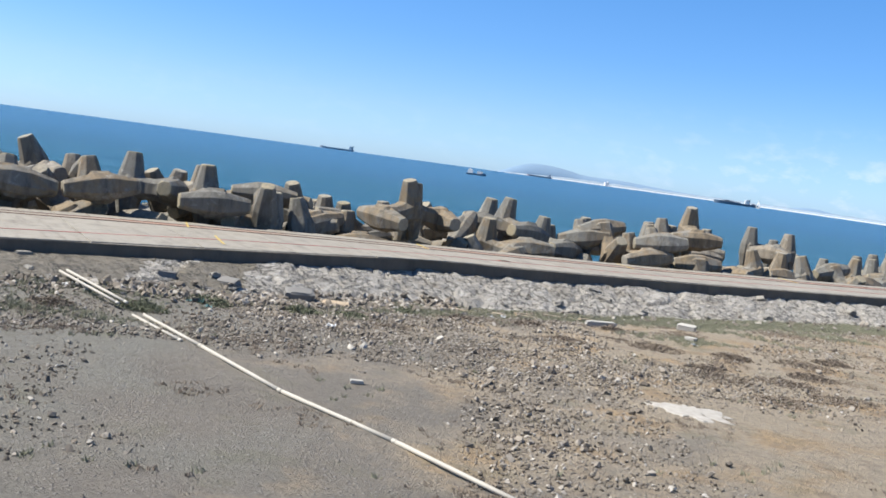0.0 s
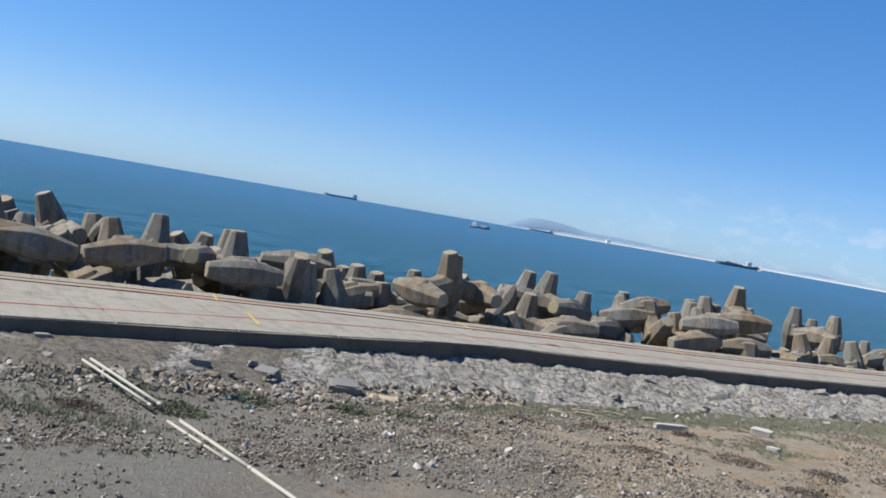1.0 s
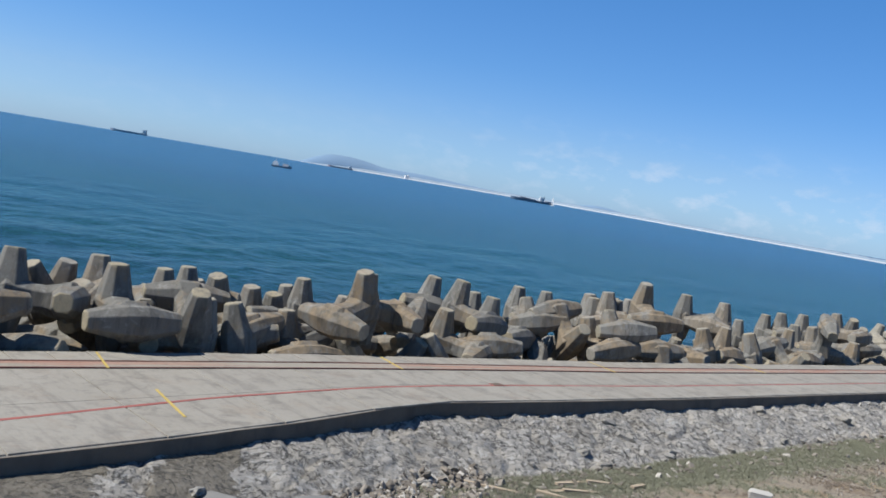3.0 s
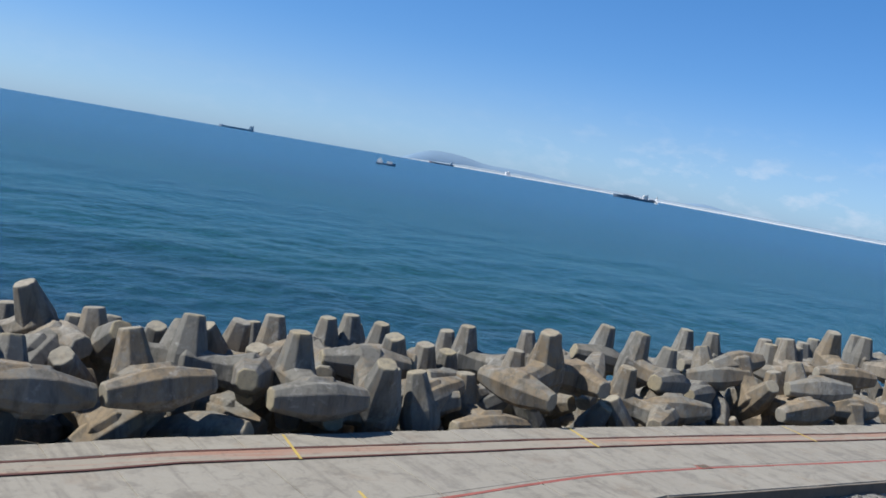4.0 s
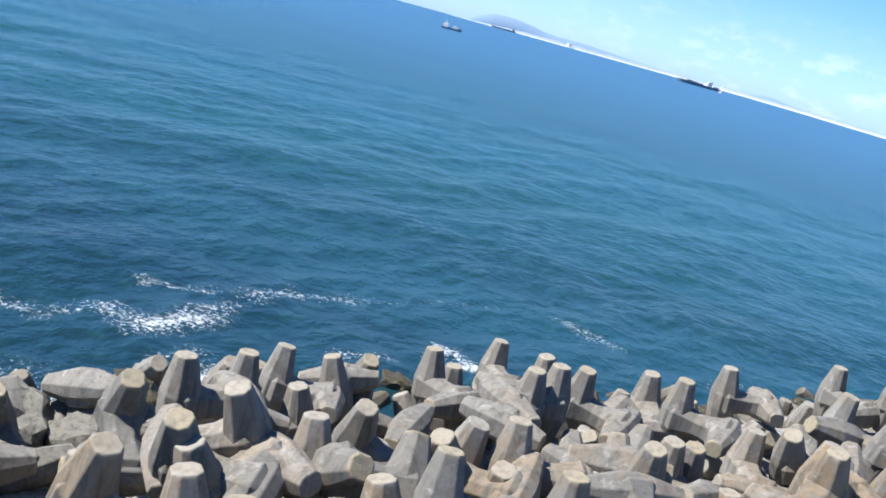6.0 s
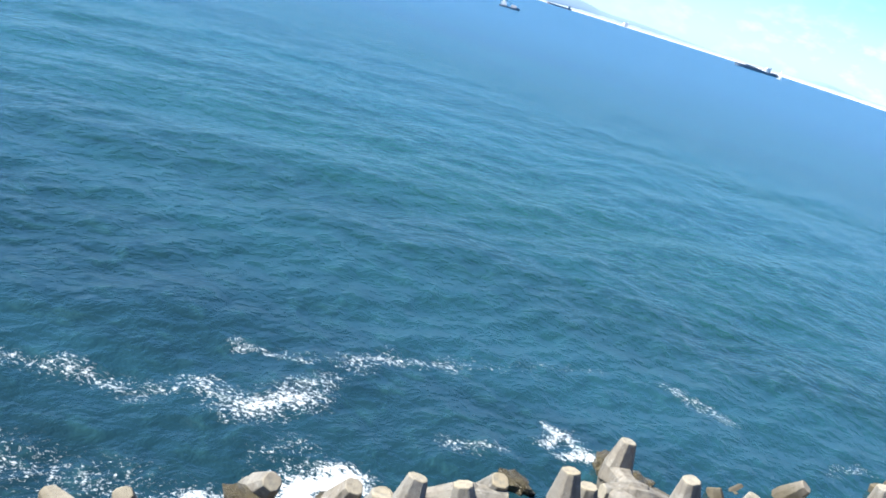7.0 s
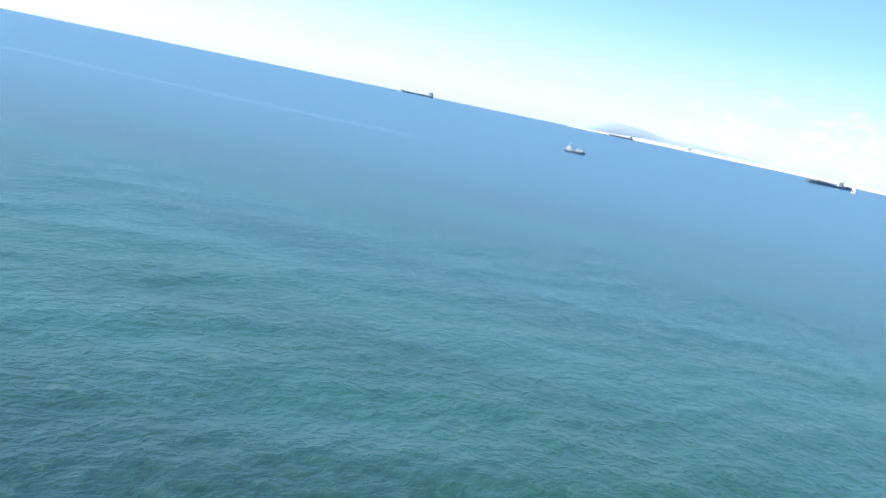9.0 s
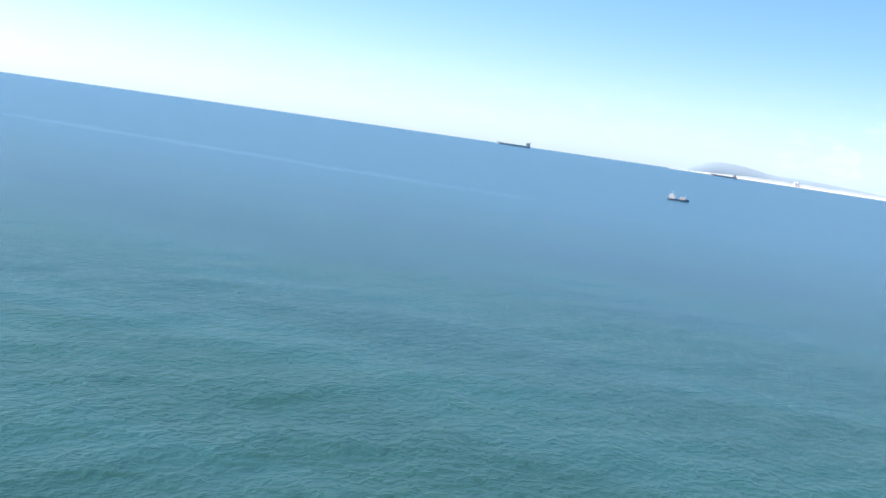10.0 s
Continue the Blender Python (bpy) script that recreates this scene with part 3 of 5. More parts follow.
def build_apron():
    xs = [-140, -90, -60, -45, -36, -30] + [-26 + 0.11 * i for i in range(612)] + [42 + 0.5 * i for i in range(40)] + [70, 90, 140, 320]
    outs = [0.0, 0.06] + [0.10 * i for i in range(1, 46)] + [FOOT]
    verts, faces = [], []
    for x in xs:
        for o in outs:
            verts.append((x, along(INNER, x) + 0.1 - o / 0.84, apron_z(x, o)))
        verts.append((x, along(INNER, x) + 0.1 - FOOT / 0.84, 2.4))
        verts.append((x, along(INNER, x) + 0.6, 2.4))
        verts.append((x, along(INNER, x) + 0.6, deck_z(x) - 0.62))
    n = len(outs) + 3
    for i in range(len(xs) - 1):
        for j in range(n):
            k = (j + 1) % n
            faces.append((i * n + j, i * n + k, (i + 1) * n + k, (i + 1) * n + j))
    tagged(sheet("wall_rubble", verts, faces, CORE), "rough grey rubble and concrete apron under the deck", "stone wall", kind="structure")


build_apron()


def mound_cut(x):
    yo = along(OUTER, x)
    return [(x, yo - 2.0, 3.2), (x, yo + 0.05, 1.8), (x, yo + 10, 2.8), (x, yo + 20, 1.5), (x, yo + 27, 0.1), (x, yo + 36, -2.5), (x, yo + 36, -6), (x, yo - 2.0, -6)]


tagged(ribbon("breakwater_core", XS, mound_cut, CORE), "dark rubble core under the armour units", "breakwater", kind="structure")


# ---- armour units ----
H = 3.9


def octagon(w, d, cut=0.235):
    """Corners of a chamfered rectangle."""
    a, b, c = w / 2, d / 2, min(w, d) * cut
    return [(a - c, -b), (a, -b + c), (a, b - c), (a - c, b), (-a + c, b), (-a, b - c), (-a, -b + c), (-a + c, -b)]


def dolos_bmesh():
    bm = bmesh.new()
    tip, mid, c = 0.205 * H, 0.365 * H, 0.315 * H
    cuts = [(-0.5, tip * 0.93), (-0.488, tip), (-0.11, mid), (0.11, mid), (0.488, tip), (0.5, tip * 0.93)]
    add_rings(bm, [[(s * H, -c + v, u) for u, v in octagon(w, w)] for s, w in cuts])
    add_rings(bm, [[(u, c + v, s * H) for u, v in octagon(w, w)] for s, w in cuts])
    waist = [(-c - 0.10 * H, 0.30 * H), (-c, 0.445 * H), (-c + 0.13 * H, 0.36 * H), (-0.06 * H, 0.30 * H), (0.06 * H, 0.30 * H), (c - 0.13 * H, 0.36 * H), (c, 0.445 * H), (c + 0.10 * H, 0.30 * H)]
    add_rings(bm, [[(v, s, u) for u, v in octagon(w, w)] for s, w in waist])
    bmesh.ops.recalc_face_normals(bm, faces=bm.faces)
    bmesh.ops.bevel(bm, geom=list(bm.edges), offset=0.03, segments=1, affect="EDGES")
    return bm


DOLOS = mesh("dolos", dolos_bmesh(), ARMOUR)


LAID = []


def dolos(m):
    """One armour unit; its label tells how it lies in the heap."""
    ob = new("dolos_block", DOLOS)
    ob.matrix_world = m
    LAID.append(ob)
    lean = abs(m.col[2].z) / m.col[2].length
    if m.translation.z < 2.2:
        label = "dark wet-footed concrete dolos at the waterline"
    elif lean > 0.94:
        label = "grey concrete dolos with one fluke upright, tip stained brown"
    elif lean > 0.6:
        label = "weathered grey-brown concrete dolos leaning in the heap"
    else:
        label = "weathered concrete dolos lying on its side in the heap"
    return tagged(ob, label, "dolos", group="dolosse on the breakwater")


# The upper units of the heap, each posed to fit the camera's view.
dolos(pose(-13.28, 55.68, 6.75, 1, -1, 26))
dolos(pose(-18.75, 53.13, 6.73, -11, -7, 33))
dolos(pose(-22.34, 50.88, 6.48, -17, 6, 36))
dolos(pose(-23.99, 50.45, 6.97, -3, -8, 21))
dolos(pose(-24.97, 48.95, 5.98, 10, 12, -65))
dolos(pose(-16.28, 54.28, 4.21, -50, -13, -20))
dolos(pose(-24.88, 57.19, 6.73, 22, 11, -79))
dolos(pose(-22.94, 57.45, 6.21, 5, -6, -83))
dolos(pose(-19.29, 62.76, 4.83, 14, -17, 66))
dolos(pose(-24.99, 67.12, 3.68, 0, 1, 10))
dolos(pose(-16.62, 55.85, 6.95, 0, 8, 90))
dolos(pose(-15.62, 60.94, 5.88, 11, -5, 90))
dolos(pose(-13.85, 60.54, 6.57, -1, 3, 87))
dolos(pose(-15.87, 58.60, 5.13, 21, 3, -28))
dolos(pose(-16.10, 59.34, 6.32, 159, 64, 45))
dolos(pose(-13.47, 69.85, 5.00, 3, 2, -30))
dolos(pose(-12.65, 70.98, 5.22, 2, 0, -60))
dolos(pose(-8.85, 73.42, 4.57, 6, -6, 60))
dolos(pose(-10.23, 64.07, 5.90, -38, -7, -12))
dolos(pose(-11.77, 60.55, 4.63, 10, -3, -0))
dolos(pose(-11.38, 57.53, 5.77, -3, 2, -75))
dolos(pose(-10.77, 58.50, 6.72, -24, 0, 194))
dolos(pose(-8.49, 59.87, 5.52, 1, 13, -180))
dolos(pose(-7.68, 63.85, 5.41, -30, 14, 42))
dolos(pose(-5.51, 75.69, 4.26, 5, -5, 5))
dolos(pose(-3.85, 73.60, 5.21, 1, -3, 60))
dolos(pose(-8.85, 61.70, 6.08, 11, -15, 43))
dolos(pose(-7.22, 64.38, 5.41, 7, -8, 43))
dolos(pose(-5.96, 65.28, 5.10, 7, -9, 50))
dolos(pose(1.38, 81.39, 4.45, -5, -1, 90))
dolos(pose(-1.53, 64.68, 7.05, 7, -3, 120))
dolos(pose(-2.86, 68.74, 4.99, 2, 3, 0))
dolos(pose(-3.26, 62.64, 7.05, 16, 4, -42))
dolos(pose(-0.06, 68.88, 6.11, 166, 59, 53))
dolos(pose(-5.67, 61.57, 4.95, -2, -2, 26))
dolos(pose(3.78, 73.31, 6.37, 9, 1, 61))
dolos(pose(9.38, 85.51, 4.56, 2, -1, 30))
dolos(pose(2.54, 73.82, 5.53, -59, 10, 12))
dolos(pose(4.77, 70.31, 6.66, 8, 6, 47))
dolos(pose(3.71, 67.56, 5.25, 7, -3, 60))
dolos(pose(5.43, 68.78, 5.27, -13, -5, 1))
dolos(pose(7.80, 73.76, 5.58, 6, 4, 51))
dolos(pose(10.22, 75.61, 6.12, -15, -10, -2))
dolos(pose(11.81, 83.16, 5.65, 3, 1, 20))
dolos(pose(15.86, 87.45, 5.36, -1, -0, 92))
dolos(pose(17.58, 81.51, 6.01, -2, -0, 90))
dolos(pose(20.84, 90.58, 5.24, 1, -3, -50))
dolos(pose(17.24, 80.33, 6.10, -0, 5, -30))
dolos(pose(14.08, 72.72, 5.56, -7, -8, 22))
dolos(pose(22.37, 87.44, 5.92, 1, -1, -19))
dolos(pose(1.36, 65.12, 3.50, 27, -5, 69))
dolos(pose(1.27, 65.66, 3.77, 27, 0, -79))
dolos(pose(11.86, 74.31, 6.34, -133, -10, 21))
dolos(pose(-12.25, 82.47, 1.95, 0, 3, 16))
dolos(pose(-22.76, 70.66, 3.32, 5, 7, 94))
dolos(pose(-21.24, 73.43, 2.89, 3, 16, 179))
dolos(pose(-30.38, 72.82, 0.34, 37, 26, -4))
dolos(pose(-19.93, 74.78, 1.79, 28, 2, 17))
dolos(pose(-16.14, 74.18, 3.51, -5, -2, 37))
dolos(pose(-15.54, 75.15, 2.37, 1, -4, 3))
dolos(pose(-23.54, 68.22, 2.36, 12, -0, -52))
dolos(pose(-24.61, 70.58, 1.83, 12, 11, 39))
dolos(pose(-26.38, 71.78, 1.22, 26, 9, 14))
dolos(pose(-30.26, 66.84, 2.56, -46, -18, -26))
dolos(pose(-32.25, 62.10, 2.35, 21, -15, 44))
dolos(pose(-12.09, 76.43, 3.71, 10, 3, -63))
dolos(pose(28.74, 87.08, 6.52, -1, -0, -52))
dolos(pose(23.74, 79.35, 4.93, 9, -11, -61))
dolos(pose(28.78, 82.86, 4.90, 5, -0, 55))
dolos(pose(26.92, 81.82, 4.29, -36, 6, 31))
dolos(pose(28.06, 81.37, 4.79, 14, -5, -91))
dolos(pose(33.36, 84.33, 5.02, -141, -10, 29))
dolos(pose(36.84, 87.41, 5.05, 4, -0, 61))
dolos(pose(45.06, 99.46, 5.58, 2, -1, 92))
dolos(pose(40.78, 92.89, 5.13, -2, -0, 62))
dolos(pose(40.42, 92.13, 5.13, 1, -3, -39))
dolos(pose(44.94, 94.99, 5.16, -4, -1, 49))
dolos(pose(47.58, 97.56, 6.32, -3, -1, 34))
dolos(pose(35.05, 85.26, 4.29, -40, 4, 26))
dolos(pose(39.37, 88.30, 6.56, -92, 18, -109))
dolos(pose(42.11, 89.22, 4.68, -1, 5, -55))
dolos(pose(38.32, 98.47, 4.27, 0, -0, 60))
dolos(pose(42.62, 101.92, 4.77, 2, 1, 30))
dolos(pose(43.55, 101.31, 5.23, -1, -2, 0))
dolos(pose(27.78, 88.30, 6.62, 2, -1, 80))
dolos(pose(33.97, 100.94, 5.37, 0, -0, 80))
dolos(pose(-24.33, 55.60, 6.58, 3, -24, 76))
dolos(pose(-20.47, 53.02, 5.54, 28, -32, 34))
dolos(pose(-26.37, 48.60, 5.97, 23, 13, -19))
dolos(pose(-26.46, 51.79, 6.49, 20, 0, 45))
dolos(pose(-23.71, 56.05, 6.49, -159, -6, -48))
dolos(pose(-19.87, 57.38, 6.66, -17, -31, -65))
dolos(pose(-25.91, 64.57, 4.78, -2, 1, 122))
dolos(pose(-28.14, 60.82, 4.36, 31, -0, 22))
dolos(pose(-32.87, 59.85, 3.48, 11, -5, 32))
dolos(pose(18.78, 77.32, 7.58, 12, -2, 3))
dolos(pose(15.43, 73.56, 6.44, -22, -6, 3))
dolos(pose(17.14, 79.42, 6.64, -2, -4, 0))
dolos(pose(17.71, 82.96, 6.15, -3, 0, 101))
dolos(pose(21.66, 86.84, 5.59, 2, 1, 0))
dolos(pose(19.02, 74.12, 4.58, -127, -3, 13))


def heap_z(n):
    """Height of the middles of the upper units, n metres out from the deck."""
    return float(np.interp(n, [1, 4, 10, 14, 18, 22, 26], [4.2, 5.3, 5.2, 4.1, 2.0, 0.5, -1.0]))


def heap_turn(rng):
    return Matrix.Rotation(rng.uniform(0, 6.28), 4, "Z") @ Matrix.Rotation(rng.gauss(0, 0.4) + rng.choice((0, 0, 1.57)), 4, "X") @ Matrix.Rotation(rng.gauss(0, 0.35), 4, "Y")


def fill_heap():
    """Units under and beside those in view: the nearest as things, the far ends of the heap joined."""
    rng = random.Random(7)
    taken = [ob.matrix_world.translation.copy() for ob in LAID]
    near, far = [], []
    for layer in (1, 0):
        n = 2.6 if layer else 2.2
        while n < (17 if layer else 26):
            x = -75.0
            while x < 150:
                px, pn = x + rng.uniform(-0.9, 0.9), n + rng.uniform(-0.7, 0.7)
                mid = Vector((px - 0.49 * pn, along(OUTER, px) + 0.87 * pn, heap_z(pn) + rng.uniform(-0.3, 0.3) - (2.0 if layer else 0.0)))
                turn = heap_turn(rng)
                seen = -30 < mid.x < 46
                if not layer and seen:
                    mid.z -= 0.7
                gap = min((mid - t).length for t in taken)
                if (layer and gap > 2.3) or (not layer and (not seen or pn > 9) and gap > 2.5):
                    (near if -32 < mid.x < 52 and len(near) < 190 else far).append(Matrix.Translation(mid) @ turn)
                    taken.append(mid)
                x += 3.4
            n += 3.3
    for m in near:
        dolos(m)
    bm = bmesh.new()
    for m in far:
        old = set(bm.verts)
        bm.from_mesh(DOLOS)
        fresh = [v for v in bm.verts if v not in old] if len(far) < 2 else bm.verts[len(old):]
        bmesh.ops.transform(bm, matrix=m, verts=list(fresh))
    tagged(part("armour_heap", bm, ARMOUR), "far stretches of heaped concrete armour units", "armour heap", kind="stuff")


fill_heap()


# ---- far shore and ships ----
def build_ship(name, at, heading, length, beam, hull_mat, label, boxes=0, house=0.85):
    thing = new(name)
    thing.matrix_world = pose(*at, 0, 0, heading)
    tagged(thing, label, "ship", group="ships on the sea")
    d = length * 0.052
    bm = bmesh.new()
    rings = []
    for s, w in ((-0.5, 0.75), (-0.46, 0.95), (0.3, 1.0), (0.42, 0.7), (0.5, 0.06)):
        x, b, rise = s * length, beam * w / 2, d * (0.35 if s > 0.4 else 0.0)
        rings.append([(x, -b * 0.8, -2), (x, b * 0.8, -2), (x, b, d + rise), (x, -b, d + rise)])
    add_rings(bm, rings)
    part("hull", bm, hull_mat, thing)
    bm = bmesh.new()
    hx = length * (0.5 - house)
    hh = length * 0.07
    add_box(bm, (hx - length * 0.045, -beam * 0.42, d), (hx + length * 0.045, beam * 0.42, d + hh))
    add_box(bm, (hx - length * 0.03, -beam * 0.5, d + hh), (hx + length * 0.03, beam * 0.5, d + hh * 1.35))
    part("deckhouse", bm, WHITE, thing, "white deckhouse")
    bm = bmesh.new()
    add_box(bm, (hx - length * 0.065, -beam * 0.1, d), (hx - length * 0.048, beam * 0.1, d + hh * 1.6))
    part("funnel", bm, hull_mat, thing)
    for i in range(boxes):
        x0 = length * (-0.44 + 0.84 * i / boxes)
        if abs(x0 + length * 0.05 - hx) < length * 0.1:
            continue
        bm = bmesh.new()
        add_box(bm, (x0, -beam * 0.44, d), (x0 + length * 0.78 / boxes, beam * 0.44, d + length * (0.018 + 0.010 * ((i * 7) % 3))))
        part("cargo_stack", bm, BOX, thing)
    return thing


def bearing(degrees, far, z=0.0):
    """A place far out at a bearing clockwise from ahead, seen from the middle of the path."""
    a = radians(degrees)
    return (-15 + far * math.sin(a), 20 + far * math.cos(a), z)


build_ship("tanker", bearing(-6.65, 4500), 178, 152, 24, HULL_GREY, "long low haze-toned grey tanker anchored near the horizon", 0, 0.92)
build_ship("cargo_ship", bearing(5.0, 4350), 176, 108, 18, HULL_RED, "haze-toned red-brown cargo ship with a white house aft", 0, 0.88)
build_ship("container_ship", bearing(16.1, 2900), 172, 124, 20, HULL_DARK, "dark container ship lying off a white beach", 7, 0.72)


def build_workboat():
    thing = new("supply_vessel")
    thing.matrix_world = pose(*bearing(1.95, 1190), 0, 0, -12) @ Matrix.Scale(0.84, 4)
    tagged(thing, "dark supply vessel with white houses fore and aft", "ship", group="ships on the sea")
    bm = bmesh.new()
    add_rings(bm, [[(x, -w * 0.8, -1), (x, w * 0.8, -1), (x, w, h), (x, -w, h)] for x, w, h in ((-14, 3.0, 2.0), (-12, 3.6, 2.0), (6, 3.8, 2.2), (11, 2.6, 3.0), (14.5, 0.2, 3.8))])
    part("hull", bm, HULL_DARK, thing)
    bm = bmesh.new()
    add_box(bm, (-12, -2.8, 2.0), (-4.5, 2.8, 6.2))
    add_box(bm, (-11, -2.4, 6.2), (-6.5, 2.4, 8.0))
    part("deckhouse", bm, WHITE, thing, "white deckhouse")
    bm = bmesh.new()
    add_box(bm, (2, -2.8, 2.2), (10, 2.8, 5.6))
    part("cargo_stack", bm, plain("pale_deck_cargo", (0.70, 0.66, 0.64), size=0.3), thing, "pale grey deck cargo")
    bm = bmesh.new()
    add_box(bm, (-8.6, -0.2, 8.0), (-8.2, 0.2, 11.5))
    part("mast", bm, WHITE, thing)


build_workboat()


def build_yacht():
    thing = new("sailing_yacht")
    thing.matrix_world = pose(*bearing(17.30, 2650), 0, 0, 105) @ Matrix.Scale(1.15, 4)
    tagged(thing, "white sailing yacht under full sail", "sailing boat")
    bm = bmesh.new()
    add_rings(bm, [[(x, -w * 0.6, -0.5), (x, w * 0.6, -0.5), (x, w, h), (x, -w, h)] for x, w, h in ((-8, 1.6, 1.6), (-3, 2.2, 1.5), (3, 2.0, 1.7), (8.5, 0.1, 2.1))])
    part("hull", bm, WHITE, thing)
    bm = bmesh.new()
    bmesh.ops.create_cone(bm, segments=8, radius1=0.16, radius2=0.1, depth=19, cap_ends=True, matrix=pose(1, 0, 11))
    part("mast", bm, WHITE, thing)
    for name, pts in (("mainsail", ((0.9, 2.2, 0), (0.9, 20, 0.25), (-9.5, 2.4, 1.5), (-6.2, 9.5, 1.1))), ("jib", ((1.1, 18, 0), (9.5, 2.3, 0), (-1.0, 2.4, 1.3), (0.2, 9, 0.9)))):
        bm = bmesh.new()
        a, b, c, d = [bm.verts.new((x, y, z)) for x, z, y in pts]
        bm.faces.new((a, b, d)), bm.faces.new((a, d, c))
        bmesh.ops.solidify(bm, geom=list(bm.faces), thickness=0.06)
        part(name, bm, SAIL, thing)


build_yacht()


def strip(name, mat, bearings, profile, label, category):
    """A band of land: profile(bearing) gives pairs of distance and height from the water inland."""
    cuts = [[bearing(b, r, z) for r, z in profile(b)] for b in bearings]
    n = len(cuts[0])
    verts = [p for cut in cuts for p in cut]
    faces = [(i * n + j, (i + 1) * n + j, (i + 1) * n + j + 1, i * n + j + 1) for i in range(len(cuts) - 1) for j in range(n - 1)]
    return tagged(sheet(name, verts, faces, mat), label, category, kind="structure")


def bump_at(b, mid, wide, high):
    return high * math.exp(-((b - mid) / wide) ** 2)


def shore_far(b):
    """Distance of the beach: brought nearer to the east to fit the camera's view."""
    return float(np.interp(b, [2, 8, 14, 17, 19.5, 22, 24, 27, 35, 52], [4700, 4650, 4400, 4100, 3700, 3300, 2900, 2500, 2100, 1700]))


def beach_cut(b):
    r = shore_far(b)
    f = min(max((b - 2.6) / 4, 0), 1) * r
    return [(r * 0.985, -1.5), (r, 0.4), (r * 1.008, 0.0006 * f + 0.4), (r * 1.014, 0.0009 * f + 0.4)]


def scrub_cut(b):
    r = shore_far(b)
    f = min(max((b - 2.6) / 4, 0), 1) * r * 0.001
    rough = 0.7 * noise.noise((b * 2.3, 0.0, 4.0)) + 0.4 * noise.noise((b * 9.0, 0.0, 8.0))
    return [(r * 1.013, 1.1 * f), (r * 1.018, (2.2 + rough) * f + 1), (r * 1.027, (2.9 + rough) * f + 1), (r * 1.031, -2)]


def hill_cut(b):
    r = 4800
    ends = min(max((b - 2.3) / 0.9, 0), 1)
    h = (bump_at(b, 4.4, 1.35, 48) + bump_at(b, 6.1, 1.2, 28) + bump_at(b, 8.6, 3.2, 27)) * ends + bump_at(b, 19.8, 1.2, 20) + bump_at(b, 22.0, 2.2, 5) + bump_at(b, 13, 5, 13)
    h += 1.2 * noise.noise((b * 3.0, 1.0, 2.0))
    return [(r, -3), (r + 15, h), (r + 40, h - 2), (r + 45, -3)]


SHORE = [2.0 + 0.25 * i for i in range(200)]
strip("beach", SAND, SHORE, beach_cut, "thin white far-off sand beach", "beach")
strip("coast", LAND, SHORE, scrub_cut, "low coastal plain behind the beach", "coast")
strip("hills", HILL, SHORE, hill_cut, "distant hills, haze-blue in their base colour", "hill")


def build_tower():
    thing = new("tower_block")
    thing.matrix_world = pose(*bearing(8.8, 4640, 2), 0, 0, 10)
    tagged(thing, "distant white tower block on the shore", "building")
    bm = bmesh.new()
    add_box(bm, (-9, -8, -2), (9, 8, 15))
    part("wall", bm, WHITE, thing)
    bm = bmesh.new()
    add_box(bm, (3, -4, 15), (7, 4, 19))
    part("roof", bm, WHITE, thing)


build_tower()


# ---- deck: slabs, painted lines ----
def inner_end(x0):
    """Where a joint that leaves the outer edge at x0 meets the inner edge."""
    y0, d = along(OUTER, x0), Vector((0.492, -0.870))
    lo, hi = 0.0, 40.0
    for _ in range(40):
        m = (lo + hi) / 2
        lo, hi = (m, hi) if y0 + d.y * m > along(INNER, x0 + d.x * m) else (lo, m)
    return lo


def deck_point(x0, back, up=0.0):
    """A point on the deck, back metres in from the outer edge at x0."""
    x, y = x0 + 0.492 * back, along(OUTER, x0) - 0.870 * back
    return (x, y, deck_z(x) + up)


def build_piece(name, outline, lift):
    """A flat piece of the deck; outline: four corners, as the outer edge's x and metres in from it."""
    bm = bmesh.new()
    low = [bm.verts.new(deck_point(u, v, -0.02)) for u, v in outline]
    high = [bm.verts.new(deck_point(u, v, lift)) for u, v in outline]
    n = len(outline)
    for i in range(n):
        bm.faces.new((low[i], high[i], high[(i + 1) % n], low[(i + 1) % n]))
    bm.faces.new(high)
    bmesh.ops.bevel(bm, geom=[e for e in bm.edges if e.verts[0] in high and e.verts[1] in high], offset=0.012, segments=1, affect="EDGES")
    bmesh.ops.recalc_face_normals(bm, faces=bm.faces)
    part(name, bm, DECK, deck)


def build_slabs():
    rng = random.Random(3)
    x = -52.0
    while x < 96:
        nx = x + 4.05
        ends = inner_end(x), inner_end(nx)
        g = 0.022
        for i in range(3):
            a, b = x + 1.35 * i + 0.018, x + 1.35 * (i + 1) - 0.018
            out = rng.uniform(0.0, 0.07)
            build_piece("kerb_block", [(a, out), (a, 1.38), (b, 1.38), (b, out)], rng.uniform(0.028, 0.046))
        mid0, mid1 = (2.72 + ends[0]) / 2, (2.72 + ends[1]) / 2
        lift = rng.uniform(0.03, 0.042)
        build_piece("slab", [(x + g, 2.72), (x + g, mid0 - g), (nx - g, mid1 - g), (nx - g, 2.72)], lift)
        build_piece("slab", [(x + g, mid0), (x + g, ends[0] + 0.02), (nx - g, ends[1] + 0.02), (nx - g, mid1)], lift)
        x = nx


build_slabs()


